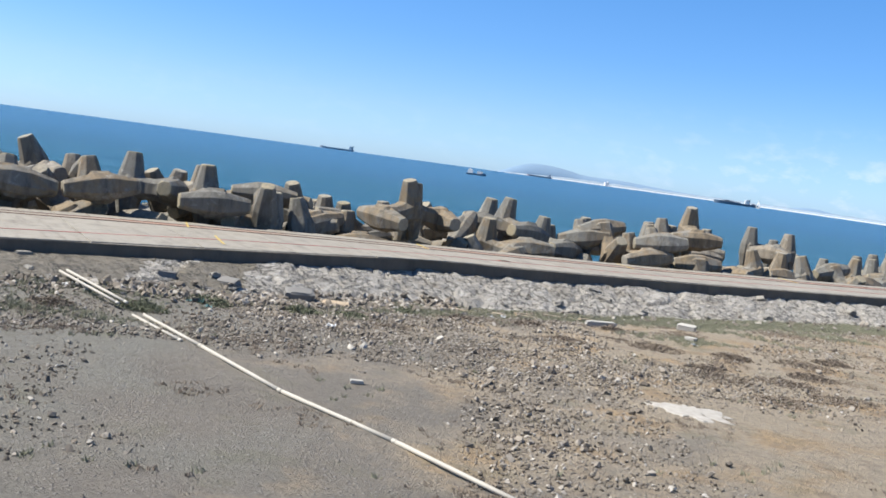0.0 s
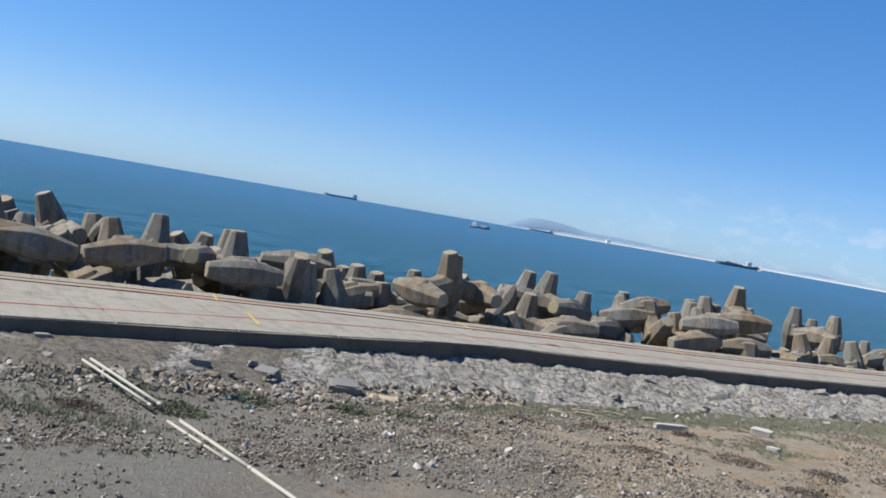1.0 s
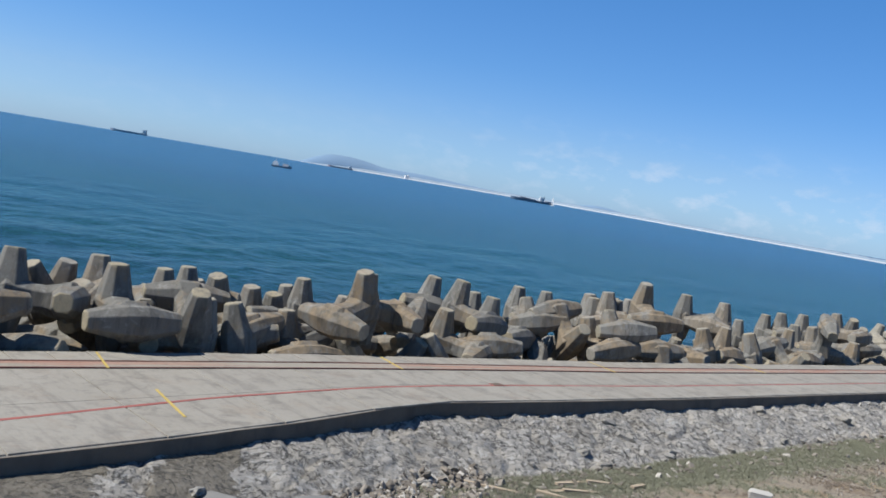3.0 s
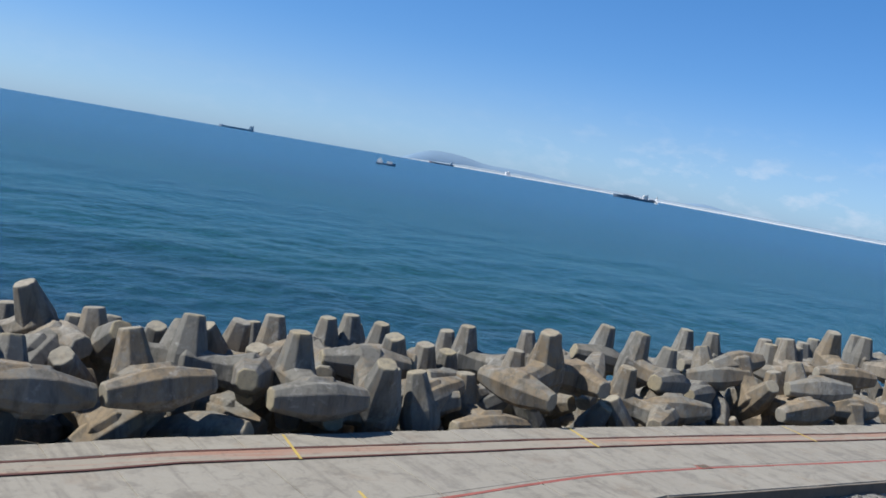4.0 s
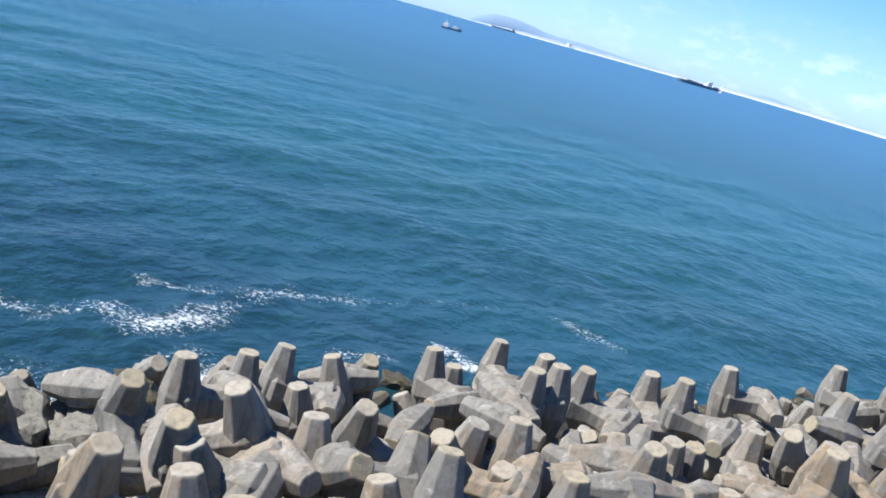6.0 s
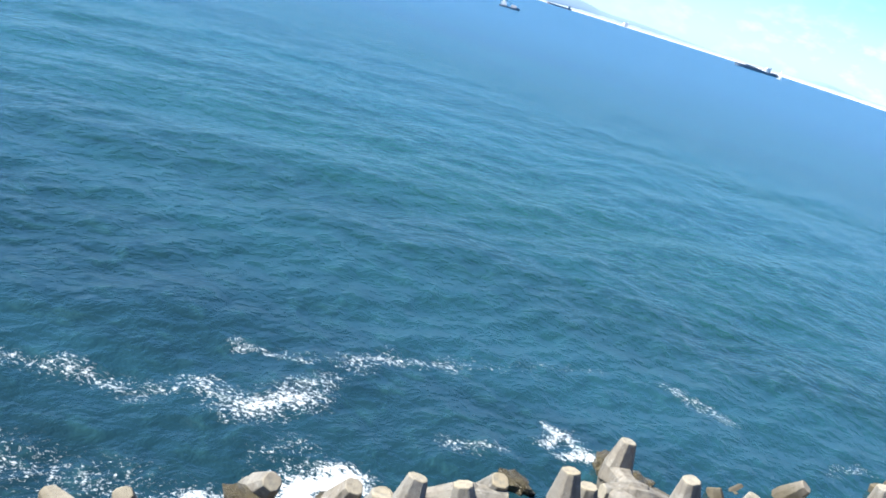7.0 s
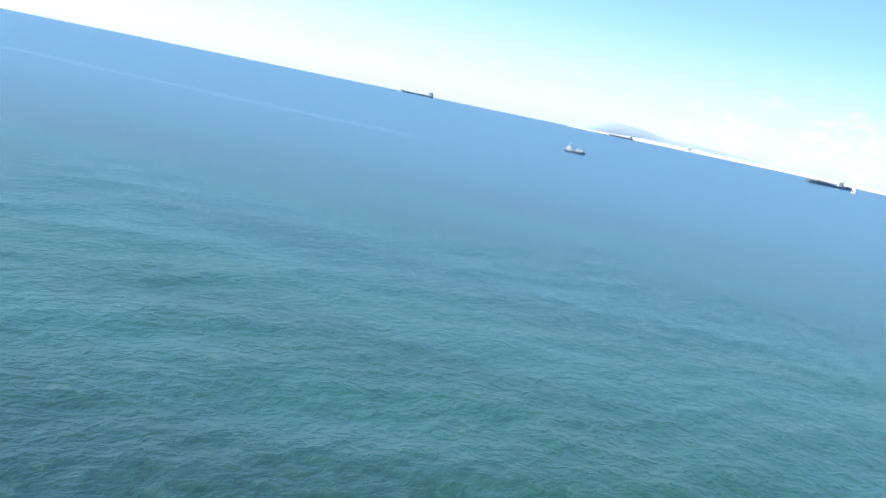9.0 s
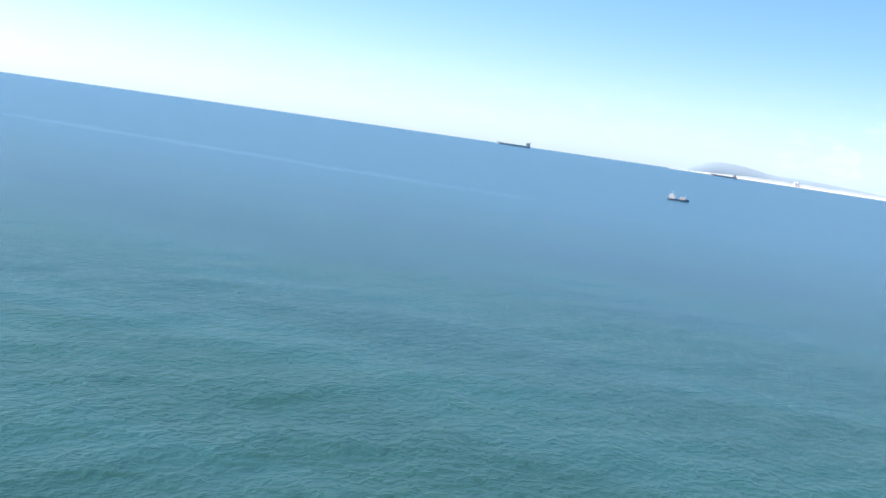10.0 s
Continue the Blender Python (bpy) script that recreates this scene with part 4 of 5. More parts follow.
def stripe(name, points, width, mat, label, category, up=0.046, step=1.5, wobble=0.03):
    """A thin painted strip along a polyline on the deck, in plan."""
    flat = [Vector(p) for p in points]
    dense = []
    for a, b in zip(flat, flat[1:]):
        k = max(1, int((b - a).length / step))
        dense += [a.lerp(b, i / k) for i in range(k)]
    dense.append(flat[-1])
    bm = bmesh.new()
    rings = []
    for i, p in enumerate(dense):
        way = (dense[min(i + 1, len(dense) - 1)] - dense[max(i - 1, 0)]).normalized()
        side = Vector((-way.y, way.x)) * width / 2 * (1 + 0.3 * noise.noise((p.x * 0.7, p.y * 0.7, 1)))
        p = p + Vector((-way.y, way.x)) * wobble * noise.noise((p.x * 0.4, p.y * 0.4, 6))
        z = deck_z(p.x)
        l, r = p + side, p - side
        rings.append([(l.x, l.y, z + 0.02), (r.x, r.y, z + 0.02), (r.x, r.y, z + up), (l.x, l.y, z + up)])
    add_rings(bm, rings)
    bmesh.ops.recalc_face_normals(bm, faces=bm.faces)
    return tagged(part(name, bm, mat), label, category, kind="structure")


def offset_line(back, x0=-50, x1=96):
    return [deck_point(x, back)[:2] for x in np.linspace(x0, x1, 60)]


stripe("rail_band", offset_line(2.0), 0.95, RUST, "red-brown worn band along the deck", "painted band", up=0.030)
stripe("rail_line", offset_line(1.50), 0.12, RAIL, "dark red line along the deck", "painted line")
stripe("rail_line", offset_line(2.50), 0.12, RAIL, "dark red line along the deck", "painted line")
stripe("red_line", [(-50, 11.0), (-24, 34.6), (-15.4, 42.2), (-12.8, 44.7), (-9.6, 47.7), (-5.5, 51.2), (-2.4, 53.7), (0.25, 55.5), (4.5, 58.1), (9.55, 60.9), (34.2, 75.0), (96, 110)], 0.16, RED, "thin red painted line along the deck", "painted line")
for x0 in (-27.6, -14.2, -2.1, 11.4, 25.0):
    for a, b in ((0.1, 2.6), (5.6, 8.9)):
        if b < inner_end(x0):
            stripe("yellow_mark", [deck_point(x0 + 0.35, a)[:2], deck_point(x0 - 0.1, b)[:2]], 0.10, YELLOW, "worn yellow painted mark across the deck", "painted mark", up=0.05)


def build_drain():
    thing = new("drain_cover")
    x, y = 3.5, 57.65
    thing.matrix_world = pose(x, y, deck_z(x) + 0.04, 0, 0, 30)
    tagged(thing, "small rusty drain cover set in the deck", "drain cover")
    bm = bmesh.new()
    add_box(bm, (-0.35, -0.22, -0.02), (0.35, 0.22, 0.02))
    part("frame", bm, RED, thing)
    for i in range(5):
        bm = bmesh.new()
        add_box(bm, (-0.29 + 0.12 * i, -0.17, 0.021), (-0.23 + 0.12 * i, 0.17, 0.04))
        part("bar", bm, FASCIA, thing)


build_drain()


# ---- rubble wall face ----
def stone_mesh(seed, rough=0.55, cuts=2):
    bm = bmesh.new()
    bmesh.ops.create_icosphere(bm, subdivisions=cuts, radius=0.5)
    for v in bm.verts:
        d = v.co.normalized()
        v.co = Vector((math.copysign(abs(d.x) ** 0.6, d.x), math.copysign(abs(d.y) ** 0.6, d.y), math.copysign(abs(d.z) ** 0.6, d.z))) * 0.5
        v.co *= 1 + rough * noise.noise(d * 1.7 + Vector((seed * 3.7, 0, 0))) + 0.4 * rough * noise.noise(d * 4 + Vector((0, seed * 2.1, 0)))
    return mesh("stone", bm, STONE)


STONES = [stone_mesh(i) for i in range(9)]
CHIPS = [stone_mesh(20 + i, 0.5, 1) for i in range(6)]
wall_rubble = bpy.data.objects["wall_rubble"]


def build_wall_stones():
    """Loose stones lying on the apron and along its foot."""
    rng = random.Random(11)
    for i in range(90):
        x = rng.uniform(-18, 34)
        foot = rng.random() < 0.88
        out = rng.uniform(FOOT - 0.9, FOOT + 0.35) if foot else rng.uniform(0.4, FOOT - 0.8)
        w = rng.uniform(0.18, 0.5) if foot else rng.uniform(0.25, 0.75)
        y = along(INNER, x) + 0.1 - out / 0.84
        z = apron_z(x, min(out, FOOT - 0.01)) + 0.04 * w
        ob = new("stone", rng.choice(STONES))
        ob.parent = wall_rubble
        ob.matrix_world = Matrix.LocRotScale((x, y, z), Euler((rng.uniform(-0.5, 0.2), rng.uniform(-0.4, 0.4), rng.uniform(0, 6))), (w * 1.2, w * rng.uniform(0.6, 0.9), w * rng.uniform(0.35, 0.6)))


def scatter_joined(name, places, shapes, mat, label, category):
    """Many small bodies joined into one mesh."""
    verts, faces, k = [], [], 0
    raw = [(np.array([v.co for v in s.vertices]), [tuple(p.vertices) for p in s.polygons]) for s in shapes]
    for i, m in enumerate(places):
        co, fs = raw[i % len(raw)]
        a = np.array(m)
        verts.append(co @ a[:3, :3].T + a[:3, 3])
        faces += [tuple(v + k for v in f) for f in fs]
        k += len(co)
    data = bpy.data.meshes.new(name)
    data.from_pydata(np.concatenate(verts).tolist(), [], faces)
    data.materials.append(mat)
    return tagged(new(name, data), label, category, kind="stuff")


build_wall_stones()


# ---- loose stones, weeds and litter on the ground ----
def gravel_stone():
    k = Mat("loose_gravel_stones", 0.92)
    wd = k.place(True)
    base = k.ramp(k.island(), (0.0, (0.180, 0.145, 0.108)), (0.35, (0.235, 0.195, 0.148)), (0.6, (0.32, 0.268, 0.205)), (0.85, (0.46, 0.405, 0.33)), (1.0, (0.72, 0.66, 0.56)))
    base = k.mix(k.math("MULTIPLY", k.noise(wd, 9, 4), 0.35), base, (0.13, 0.12, 0.10))
    k.colour(base)
    return k.relief(k.noise(wd, 14, 5), 0.02, 0.6).m


GRAVEL = gravel_stone()


def build_gravel():
    rng = random.Random(5)
    places = []
    while len(places) < 42000:
        x, back = rng.gauss(1, 15), 5.2 + abs(rng.gauss(0, 19))
        y = along(INNER, x) - back
        stony = noise.noise((x * 0.13, y * 0.13, 9.0)) + 0.5 * noise.noise((x * 0.5, y * 0.5, 4.0)) + 0.35 * math.exp(-(back - 5) / 3) - 0.012 * max(back - 17, 0) - (0.55 if y < 31 + 0.3 * x and x < 1 else 0.0) - (0.4 if x > 7 else 0.0)
        if stony < rng.uniform(-0.55, 0.5) or (x > -2 and back < 8.3 and rng.random() < 0.85):
            continue
        s = 0.026 + 0.065 * rng.random() ** 2 + (0.14 * rng.random() if rng.random() < 0.045 else 0) + (0.10 * rng.random() if back < 7.5 else 0)
        z = ground_z(x, y) + 0.25 * s
        places.append(Matrix.LocRotScale((x, y, z), Euler((rng.uniform(-1, 1), rng.uniform(-1, 1), rng.uniform(0, 6))), (s * rng.uniform(0.9, 1.7), s, s * rng.uniform(0.5, 0.9))))
    scatter_joined("gravel", places, CHIPS, GRAVEL, "scattered broken stones and concrete chips", "gravel")


build_gravel()


def build_rubble():
    """Broken stone heaped thinly along the foot of the apron."""
    rng = random.Random(15)
    places = []
    while len(places) < 2700:
        x = rng.uniform(-20, 30)
        thick = (0.45 if x < -11.5 else 1.0) if x < 1 else 0.08
        back = FOOT / 0.84 + rng.gauss(0.5, 1.0)
        if back < 4.3 or rng.random() > thick * (0.45 + noise.noise((x * 0.5, back * 0.5, 1.0))):
            continue
        y = along(INNER, x) - back
        s = 0.07 + 0.22 * rng.random() ** 2.5
        z = max(ground_z(x, y), apron_z(x, min(back * 0.84, FOOT - 0.01))) + 0.2 * s
        places.append(Matrix.LocRotScale((x, y, z), Euler((rng.uniform(-1, 1), rng.uniform(-1, 1), rng.uniform(0, 6))), (s * rng.uniform(1.0, 1.9), s, s * rng.uniform(0.4, 0.8))))
    scatter_joined("rubble", places, CHIPS, GRAVEL, "broken stone rubble along the wall foot", "rubble")


build_rubble()


def dry_weed(name, dark, light):
    k = Mat(name, 0.9)
    k.colour(k.ramp(k.island(), (0.0, dark), (1.0, light)))
    return k.m


WEED = dry_weed("dry_grey_green_weeds", (0.19, 0.19, 0.12), (0.33, 0.325, 0.22))
SCRUB = dry_weed("dry_brown_tufts", (0.19, 0.148, 0.108), (0.33, 0.262, 0.195))


def build_weeds(name, mat, count, seed, spots, tall, label):
    """Low tufts of thin blades; spots(x, y, back) gives how thickly they stand."""
    rng = random.Random(seed)
    verts, faces = [], []
    done = 0
    while done < count:
        x, back = rng.uniform(-26, 34), rng.uniform(5.0, 36)
        y = along(INNER, x) - back
        if rng.random() > spots(x, y, back):
            continue
        done += 1
        z = ground_z(x, y)
        for _ in range(9):
            a, r, h = rng.uniform(0, 6.28), rng.uniform(0, 0.16), tall * rng.uniform(0.4, 1.0)
            bx, by = x + r * math.cos(a), y + r * math.sin(a)
            lx, ly = bx + rng.uniform(-0.12, 0.12), by + rng.uniform(-0.12, 0.12)
            k = len(verts)
            w = 0.014 + 0.012 * rng.random()
            verts += [(bx - w, by, z - 0.02), (bx + w, by + w, z - 0.02), (lx, ly, z + h), (bx, by - w, z - 0.02)]
            faces += [(k, k + 1, k + 2), (k + 1, k + 3, k + 2), (k + 3, k, k + 2)]
    data = bpy.data.meshes.new(name)
    data.from_pydata(verts, [], faces)
    data.materials.append(mat)
    tagged(new(name, data), label, "weeds", kind="stuff")


build_weeds("weeds", WEED, 12000, 21, lambda x, y, b: max(0.0, 0.75 * math.exp(-((b - 6.6) / 1.6) ** 2) * min(max((x + 6) / 8, 0.12), 1) + 0.5 * max(0, noise.noise((x * 0.22, y * 0.35, 2.0)) - 0.18) * (1 if b < 16 else 0.04)), 0.16, "low dry grey-green weeds along the wall foot")
build_weeds("tufts", SCRUB, 2600, 22, lambda x, y, b: max(0.0, noise.noise((x * 0.3, y * 0.45, 12.0)) - 0.15) * (1 if b < 24 else 0.3), 0.11, "dry brown tufts on stony ground")


# ---- pale pipes lying on the ground ----
def build_pipe(points, radius, label, lift=0.0):
    """A pipe in joined lengths that follows the ground, or lies on rubble, lift metres above it."""
    thing = new("pipe")
    p0 = Vector((*points[0], ground_z(*points[0])))
    thing.matrix_world = Matrix.Translation(p0)
    tagged(thing, label, "pipe", group="pipes on the ground")
    for a, b in zip(points, points[1:]):
        va, vb = (Vector((*p, ground_z(*p) + radius * 0.9 + lift)) - p0 for p in (a, b))
        way = (vb - va).normalized()
        side = way.cross(Vector((0, 0, 1))).normalized()
        up = side.cross(way)
        bm = bmesh.new()
        n = max(2, int((vb - va).length / 1.2))
        rings = []
        for i in range(n + 1):
            c = va.lerp(vb, i / n)
            world_c = c + p0
            c = Vector((c.x, c.y, max(c.z, ground_z(world_c.x, world_c.y) + radius * 0.8 - p0.z)))
            rings.append([c + (side * math.cos(t) + up * math.sin(t)) * radius for t in (k * math.pi / 5 for k in range(10))])
        add_rings(bm, rings)
        part("length", bm, PIPE, thing, smooth=True)
        bm = bmesh.new()
        add_rings(bm, [[vb + way * s + (side * math.cos(t) + up * math.sin(t)) * radius * 1.06 for t in (k * math.pi / 5 for k in range(10))] for s in (-0.09, 0.09)])
        part("collar", bm, PIPE, thing, smooth=True)


build_pipe([(-13.4, 35.9), (-10.1, 32.5)], 0.052, "pale sun-bleached pipe lying on rubble", 0.2)
build_pipe([(-13.55, 35.6), (-10.3, 32.25)], 0.046, "pale sun-bleached pipe beside another pipe", 0.18)
build_pipe([(-9.25, 31.75), (-6.6, 28.6), (-3.65, 25.1), (-0.5, 22.1), (2.2, 19.1), (4.6, 16.4)], 0.055, "long pale pipe in several jointed lengths")
build_pipe([(-9.55, 31.55), (-7.3, 28.95)], 0.046, "short pale pipe beside the long one")


# ---- blocks on the ground ----
def build_block(name, x, y, turn, size, mat, label, category, tilt=0.0, seed=0):
    bm = bmesh.new()
    bmesh.ops.create_icosphere(bm, subdivisions=3, radius=1.0)
    for v in bm.verts:
        d = v.co.normalized()
        v.co = Vector([math.copysign(abs(c) ** 0.32, c) * s * 0.5 for c, s in zip(d, size)])
        v.co *= 0.92 + 0.16 * noise.noise(d * 1.6 + Vector((seed, seed * 2, 0))) + 0.10 * noise.noise(d * 4.5 + Vector((0, seed, 0)))
    ob = part(name, bm, mat)
    ob.matrix_world = pose(x, y, ground_z(x, y) + size[2] * 0.38, tilt, 0, turn)
    return tagged(ob, label, category, group="loose blocks on the ground")


PALE = plain("pale_broken_concrete", (0.50, 0.47, 0.41), 0.9, wear=0.5, size=3)
DARKSTONE = plain("dark_grey_stone", (0.215, 0.205, 0.185), 0.9, wear=0.45, size=2)
TIMBER = plain("weathered_tan_board", (0.46, 0.36, 0.24), 0.9, wear=0.4, size=3)
build_block("stone_block", -5.75, 41.7, 15, (1.35, 0.9, 0.55), DARKSTONE, "dark grey angular stone block by the wall", "stone block", 12, 1)
build_block("board", -4.25, 42.0, 8, (1.25, 0.6, 0.22), TIMBER, "tan weathered board lying by the wall", "board", 10, 2)
build_block("concrete_block", 7.65, 46.1, 22, (1.7, 0.35, 0.30), PALE, "long pale concrete block on the ground", "concrete block", 0, 3)
build_block("concrete_block", 12.2, 48.4, -25, (0.95, 0.5, 0.36), PALE, "pale broken concrete block on sandy ground", "concrete block", 8, 4)
build_block("concrete_block", 11.5, 44.6, -40, (0.55, 0.35, 0.25), PALE, "small pale concrete lump", "concrete block", 0, 5)
build_block("concrete_block", -1.9, 27.4, 10, (0.42, 0.2, 0.12), PALE, "small pale concrete fragment", "concrete block", 0, 6)
build_block("stone_block", -8.6, 40.6, -20, (1.2, 0.6, 0.45), DARKSTONE, "grey fallen wall stone", "stone block", 20, 7)
build_block("stone_block", -10.8, 39.3, 35, (0.9, 0.6, 0.4), DARKSTONE, "grey fallen wall stone", "stone block", -14, 8)
build_block("board", 3.6, 47.6, 18, (1.5, 0.25, 0.12), TIMBER, "tan weathered board on the ground", "board", 0, 9)


def build_patch():
    """A thin pale spill of old mortar on the ground."""
    bm = bmesh.new()
    rings = []
    for up, grow in ((-0.06, 0.96), (0.02, 0.9), (0.04, 0.72)):
        ring = []
        for i in range(48):
            a = 2 * math.pi * i / 48
            r = grow * (1 + 0.4 * noise.noise((math.cos(a) * 1.6, math.sin(a) * 1.6, 7.0)) + 0.55 * noise.noise((math.cos(a) * 4.5, math.sin(a) * 4.5, 2.0)))
            x, y = 8.1 + 1.05 * r * math.cos(a), 29.75 + 1.15 * r * math.sin(a) - 0.25 * r * math.cos(a)
            ring.append((x, y, ground_z(x, y) + up))
        rings.append(ring)
    add_rings(bm, rings)
    bmesh.ops.recalc_face_normals(bm, faces=bm.faces)
    tagged(part("mortar_patch", bm, plain("old_grey_mortar", (0.54, 0.50, 0.43), 0.95, wear=0.95, size=3.5)), "flat pale patch of old mortar on the ground", "mortar patch")


build_patch()


# ---- boulders and wet rocks at the sea's edge ----
def boulder_stone(name, dark, light, wet):
    k = Mat(name, 0.35 if wet else 0.93)
    wd = k.place(True)
    base = k.mix(k.noise(wd, 1.3, 7, 0.75), dark, light)
    base = k.mix(k.math("MULTIPLY", k.ramp(k.noise(wd, 3.5, 7, 0.8), (0.5, 0.0), (0.62, 1.0)), 0.7), base, tuple(c * 0.35 for c in dark))
    k.colour(base)
    return k.relief(k.noise(wd, 3, 8, 0.8), 0.2, 1.0).m


CRAG = boulder_stone("pale_craggy_boulder", (0.24, 0.22, 0.17), (0.44, 0.42, 0.35), False)
WET = boulder_stone("wet_weedy_rock", (0.045, 0.04, 0.022), (0.17, 0.135, 0.06), True)


def build_boulder(x, y, z, size, mat, label, seed):
    bm = bmesh.new()
    bmesh.ops.create_icosphere(bm, subdivisions=3, radius=0.5)
    for v in bm.verts:
        d = v.co.normalized()
        v.co = Vector([math.copysign(abs(c) ** 0.78, c) for c in d]) * 0.5
        v.co *= 1 + 0.5 * noise.noise(d * 1.5 + Vector((seed * 3.1, 0, 0))) + 0.45 * abs(noise.noise(d * 3.0 + Vector((0, seed, 0)))) + 0.16 * noise.noise(d * 7)
    ob = part("boulder", bm, mat)
    ob.matrix_world = Matrix.LocRotScale((x, y, z), Euler((0.3 * math.sin(seed), 0.3 * math.cos(seed * 2), seed * 1.7)), size)
    tagged(ob, label, "boulder", group="rocks at the water's edge")


for i, (x, y, z, w) in enumerate(((-33.2, 65.2, 1.5, 3.4), (-33.8, 67.4, 1.3, 2.0), (-31.2, 66.8, 1.2, 2.6), (-35.4, 63.6, 1.4, 3.2), (-30.0, 65.0, 1.6, 2.8), (-28.4, 68.4, 0.9, 2.6), (-36.5, 66.5, 0.8, 2.6))):
    build_boulder(x, y, z, (w, w * 0.8, w * 0.75), CRAG, "pale craggy boulder between the armour units", i + 1)
for i, (x, y, z, w) in enumerate(((-30.0, 72.6, 0.6, 2.2), (-26.6, 75.0, 0.4, 2.0), (-17.8, 82.4, 0.2, 1.8), (-11.8, 87.6, 0.3, 2.2), (-10.4, 86.3, 0.3, 1.7), (0.7, 88.0, 0.1, 1.8), (3.6, 90.5, 0.1, 1.7), (12.8, 97.0, 0.0, 1.8), (-5.0, 86.5, 0.0, 1.6))):
    build_boulder(x, y, z, (w, w * 0.75, w * 0.7), WET, "dark wet rock with brown weed at the waterline", i + 20)


# ---- low bushes and driftwood on the ground ----
def build_bush(x, y, wide, tall, mat, label, seed):
    """A low clump: many short stems with small leaves, uneven in outline."""
    rng = random.Random(seed)
    verts, faces = [], []
    for _ in range(420):
        a, r = rng.uniform(0, 6.28), wide * rng.random() ** 0.6
        bx, by = x + r * math.cos(a), y + 0.8 * r * math.sin(a)
        top = tall * (1 - (r / wide) ** 2 * 0.8) * rng.uniform(0.35, 1.1) * (0.8 + 0.5 * noise.noise((bx * 2, by * 2, seed)))
        z = ground_z(bx, by)
        for h in (top * 0.55, top * 0.8, top):
            cx, cy, cz = bx + rng.uniform(-0.07, 0.07), by + rng.uniform(-0.07, 0.07), z + h
            k = len(verts)
            for _ in range(3):
                verts.append((cx + rng.uniform(-0.05, 0.05), cy + rng.uniform(-0.05, 0.05), cz + rng.uniform(-0.05, 0.03)))
            faces.append((k, k + 1, k + 2))
        k = len(verts)
        verts += [(bx - 0.008, by, z - 0.03), (bx + 0.008, by, z - 0.03), (bx, by, z + top)]
        faces.append((k, k + 1, k + 2))
    data = bpy.data.meshes.new("bush")
    data.from_pydata(verts, [], faces)
    data.materials.append(mat)
    tagged(new("bush", data), label, "bush", group="low bushes on the ground")


BUSH = dry_weed("grey_green_bush", (0.10, 0.115, 0.06), (0.24, 0.245, 0.14))
for i, (x, y, wide, tall, mat) in enumerate(((-9.7, 33.0, 0.95, 0.5, BUSH), (-8.3, 36.6, 0.9, 0.4, BUSH), (-5.1, 38.4, 0.8, 0.35, BUSH), (-12.0, 31.2, 0.8, 0.3, SCRUB), (4.1, 43.5, 0.7, 0.35, SCRUB), (1.1, 42.4, 0.6, 0.3, SCRUB), (8.0, 45.0, 0.6, 0.3, SCRUB), (12.5, 41.5, 0.9, 0.3, SCRUB), (15.0, 39.0, 1.0, 0.3, SCRUB), (10.5, 38.0, 0.8, 0.28, SCRUB), (17.5, 43.5, 0.9, 0.3, SCRUB), (10.6, 36.4, 1.5, 0.2, SCRUB), (13.4, 37.2, 1.3, 0.2, SCRUB), (12.2, 33.8, 1.2, 0.18, SCRUB), (9.4, 41.6, 1.2, 0.2, SCRUB), (15.6, 41.8, 1.4, 0.2, SCRUB), (14.8, 35.2, 1.3, 0.18, SCRUB), (5.4, 40.2, 0.9, 0.2, SCRUB), (-1.6, 43.6, 0.9, 0.25, BUSH), (-3.4, 39.6, 0.8, 0.25, BUSH))):
    build_bush(x, y, wide, tall, mat, "low dry grey-green bush by the rubble" if mat is BUSH else "low dry brown bush on sandy ground", 40 + i)


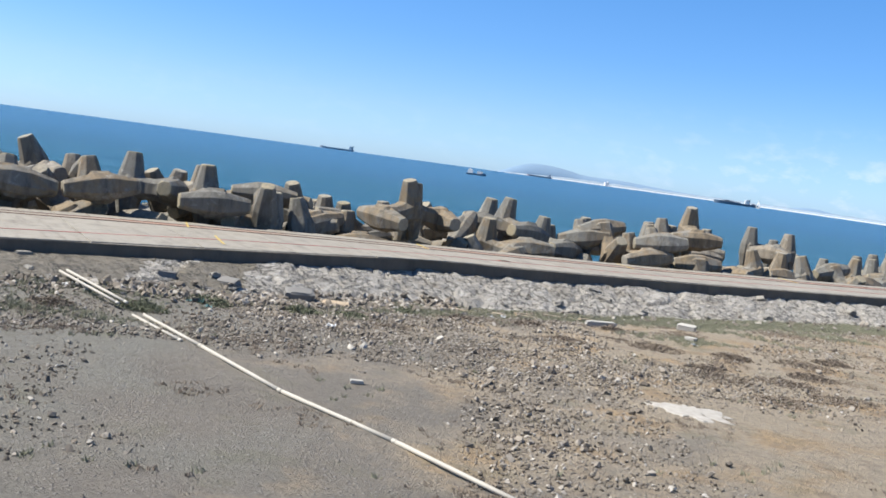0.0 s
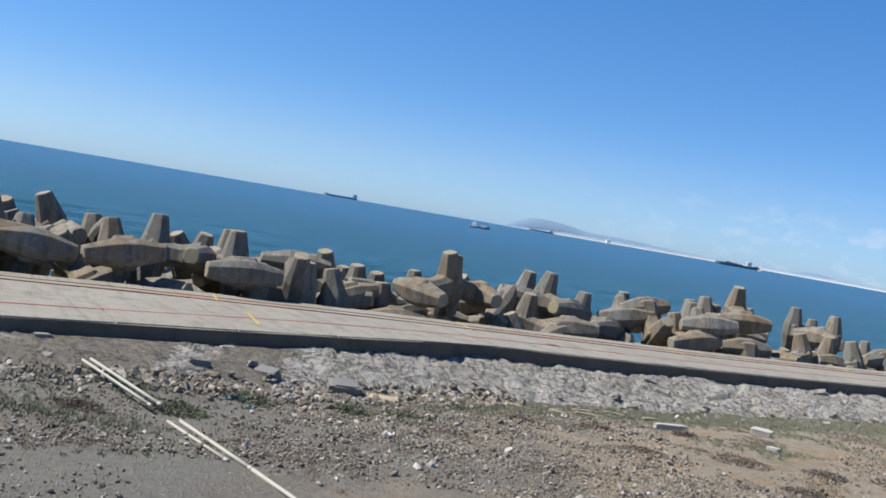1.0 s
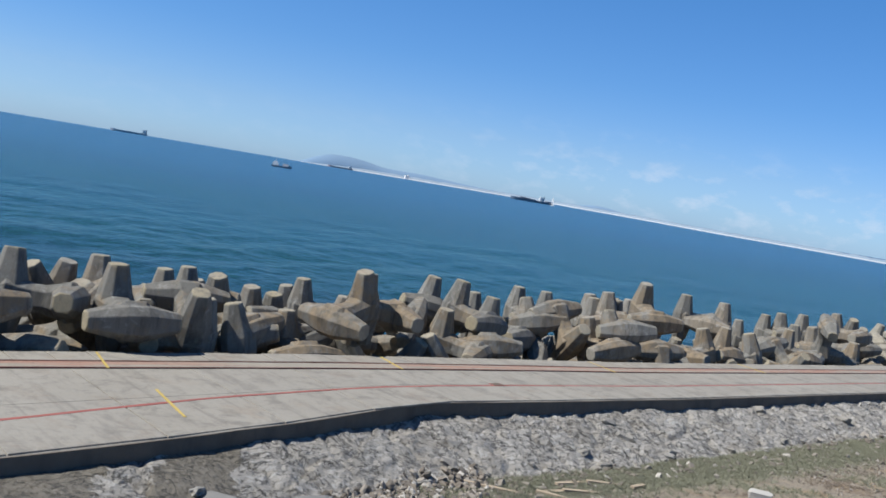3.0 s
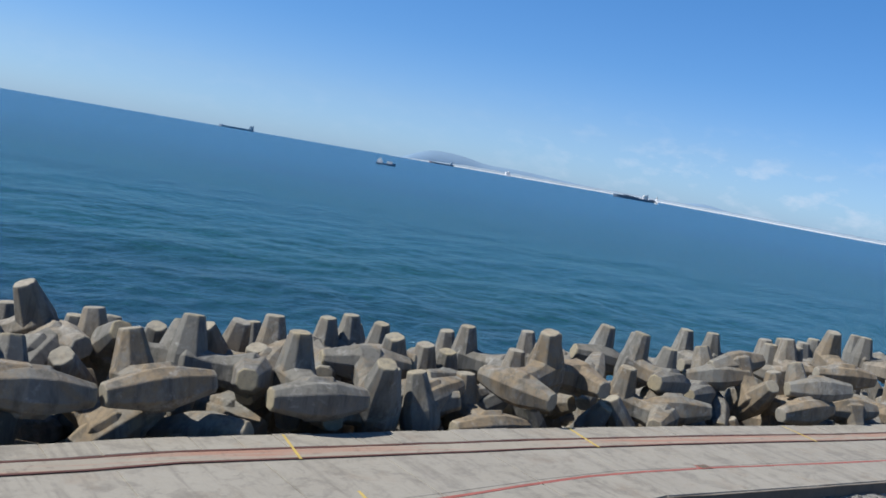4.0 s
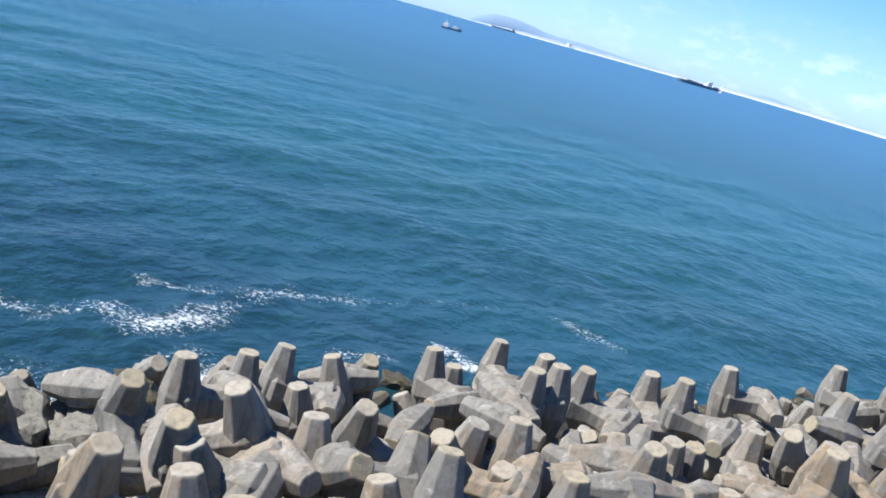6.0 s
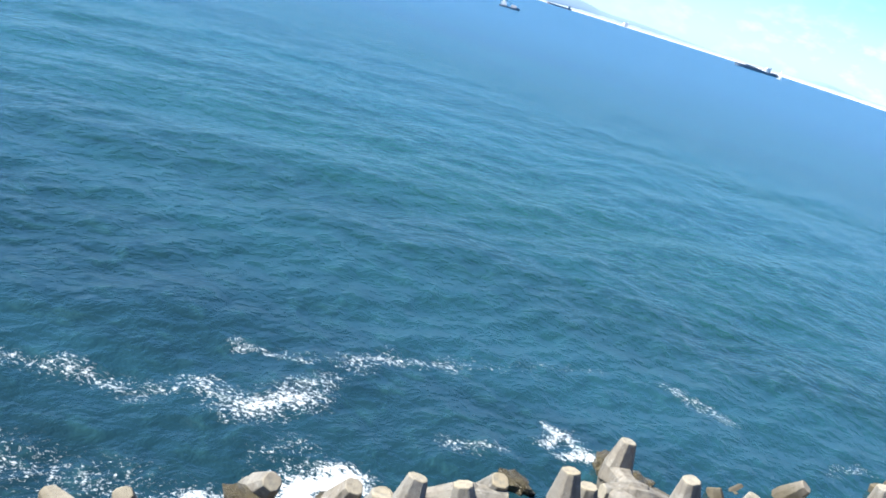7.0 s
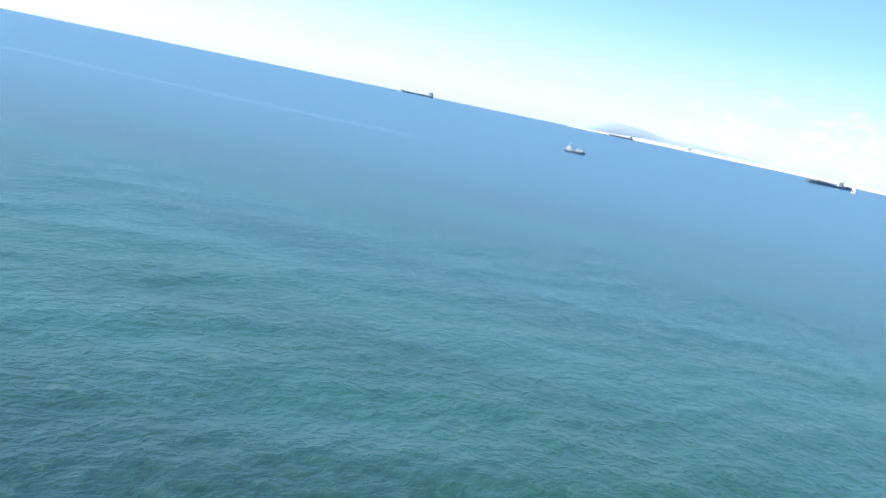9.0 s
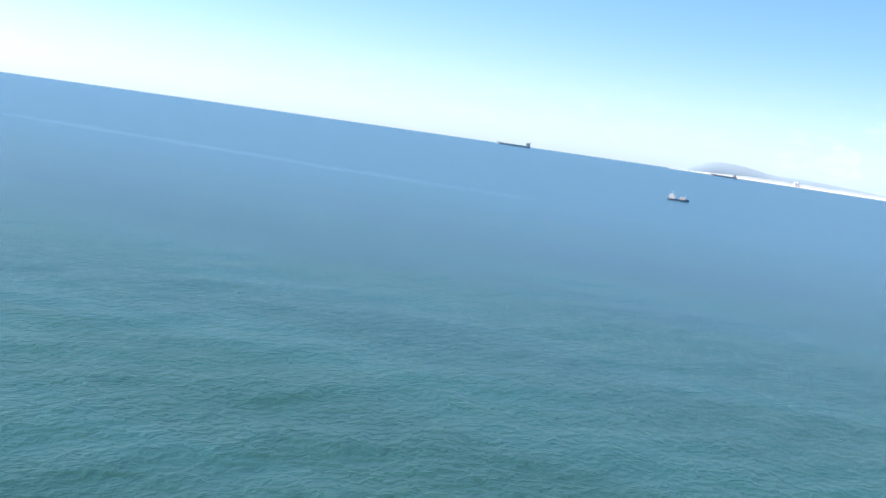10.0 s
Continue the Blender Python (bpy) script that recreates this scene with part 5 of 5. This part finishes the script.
def build_plank(x, y, turn, length):
    bm = bmesh.new()
    add_rings(bm, [[(s * length, w * side, h) for side, h in ((-1, 0), (1, 0), (0.9, 0.09), (-0.9, 0.1))] for s, w in ((-0.5, 0.05), (-0.48, 0.10), (0.1, 0.12), (0.47, 0.09), (0.5, 0.03))])
    ob = part("plank", bm, TIMBER)
    ob.matrix_world = pose(x, y, ground_z(x, y) + 0.02, 2, 3, turn)
    tagged(ob, "grey-tan weathered plank lying among weeds", "plank", group="driftwood on the ground")


for x, y, turn, length in ((1.4, 47.1, -12, 3.2), (4.6, 47.8, 12, 1.6), (4.6, 48.9, 30, 1.8), (6.0, 49.3, 8, 1.4), (7.4, 49.1, 40, 1.0), (3.2, 46.9, -20, 1.2)):
    build_plank(x, y, turn, length)


# ---- litter by the wall foot ----
TEAL = plain("faded_teal_plastic", (0.12, 0.27, 0.25), 0.6, wear=0.6, size=5)
PAPER = plain("dirty_white_plastic", (0.72, 0.72, 0.70), 0.6, wear=0.3, size=5)


def build_scrap(x, y, size, mat, label, seed):
    """A crumpled sheet: a small grid pushed up into folds, with thickness."""
    bm = bmesh.new()
    bmesh.ops.create_grid(bm, x_segments=7, y_segments=7, size=0.5)
    for v in bm.verts:
        d = v.co.copy()
        v.co.z = 0.14 + 0.5 * noise.noise((d.x * 3 + seed, d.y * 3, 0.0)) ** 2 * 2 + 0.12 * noise.noise((d.x * 8, d.y * 8 + seed, 3.0))
        v.co.x *= 1 + 0.5 * noise.noise((d.y * 4, seed, 1.0))
        v.co.y *= 0.7 + 0.5 * noise.noise((d.x * 4, seed, 2.0))
    bmesh.ops.solidify(bm, geom=list(bm.faces), thickness=0.03)
    ob = part("plastic_scrap", bm, mat)
    ob.matrix_world = pose(x, y, ground_z(x, y) + 0.02, 0, 0, seed * 67) @ Matrix.Scale(size, 4)
    tagged(ob, label, "plastic scrap", group="litter on the ground")


for i, (x, y, size) in enumerate(((-8.5, 36.2, 0.34), (-8.1, 35.5, 0.26), (-8.9, 35.9, 0.2))):
    build_scrap(x, y, size, TEAL, "crumpled faded teal plastic among rubble", i + 1)
for i, (x, y, size) in enumerate(((-12.8, 34.2, 0.25), (3.1, 45.6, 0.25), (2.6, 45.2, 0.2), (-3.6, 35.2, 0.3), (11.4, 43.5, 0.25))):
    build_scrap(x, y, size, PAPER, "crumpled white plastic scrap on the ground", i + 7)
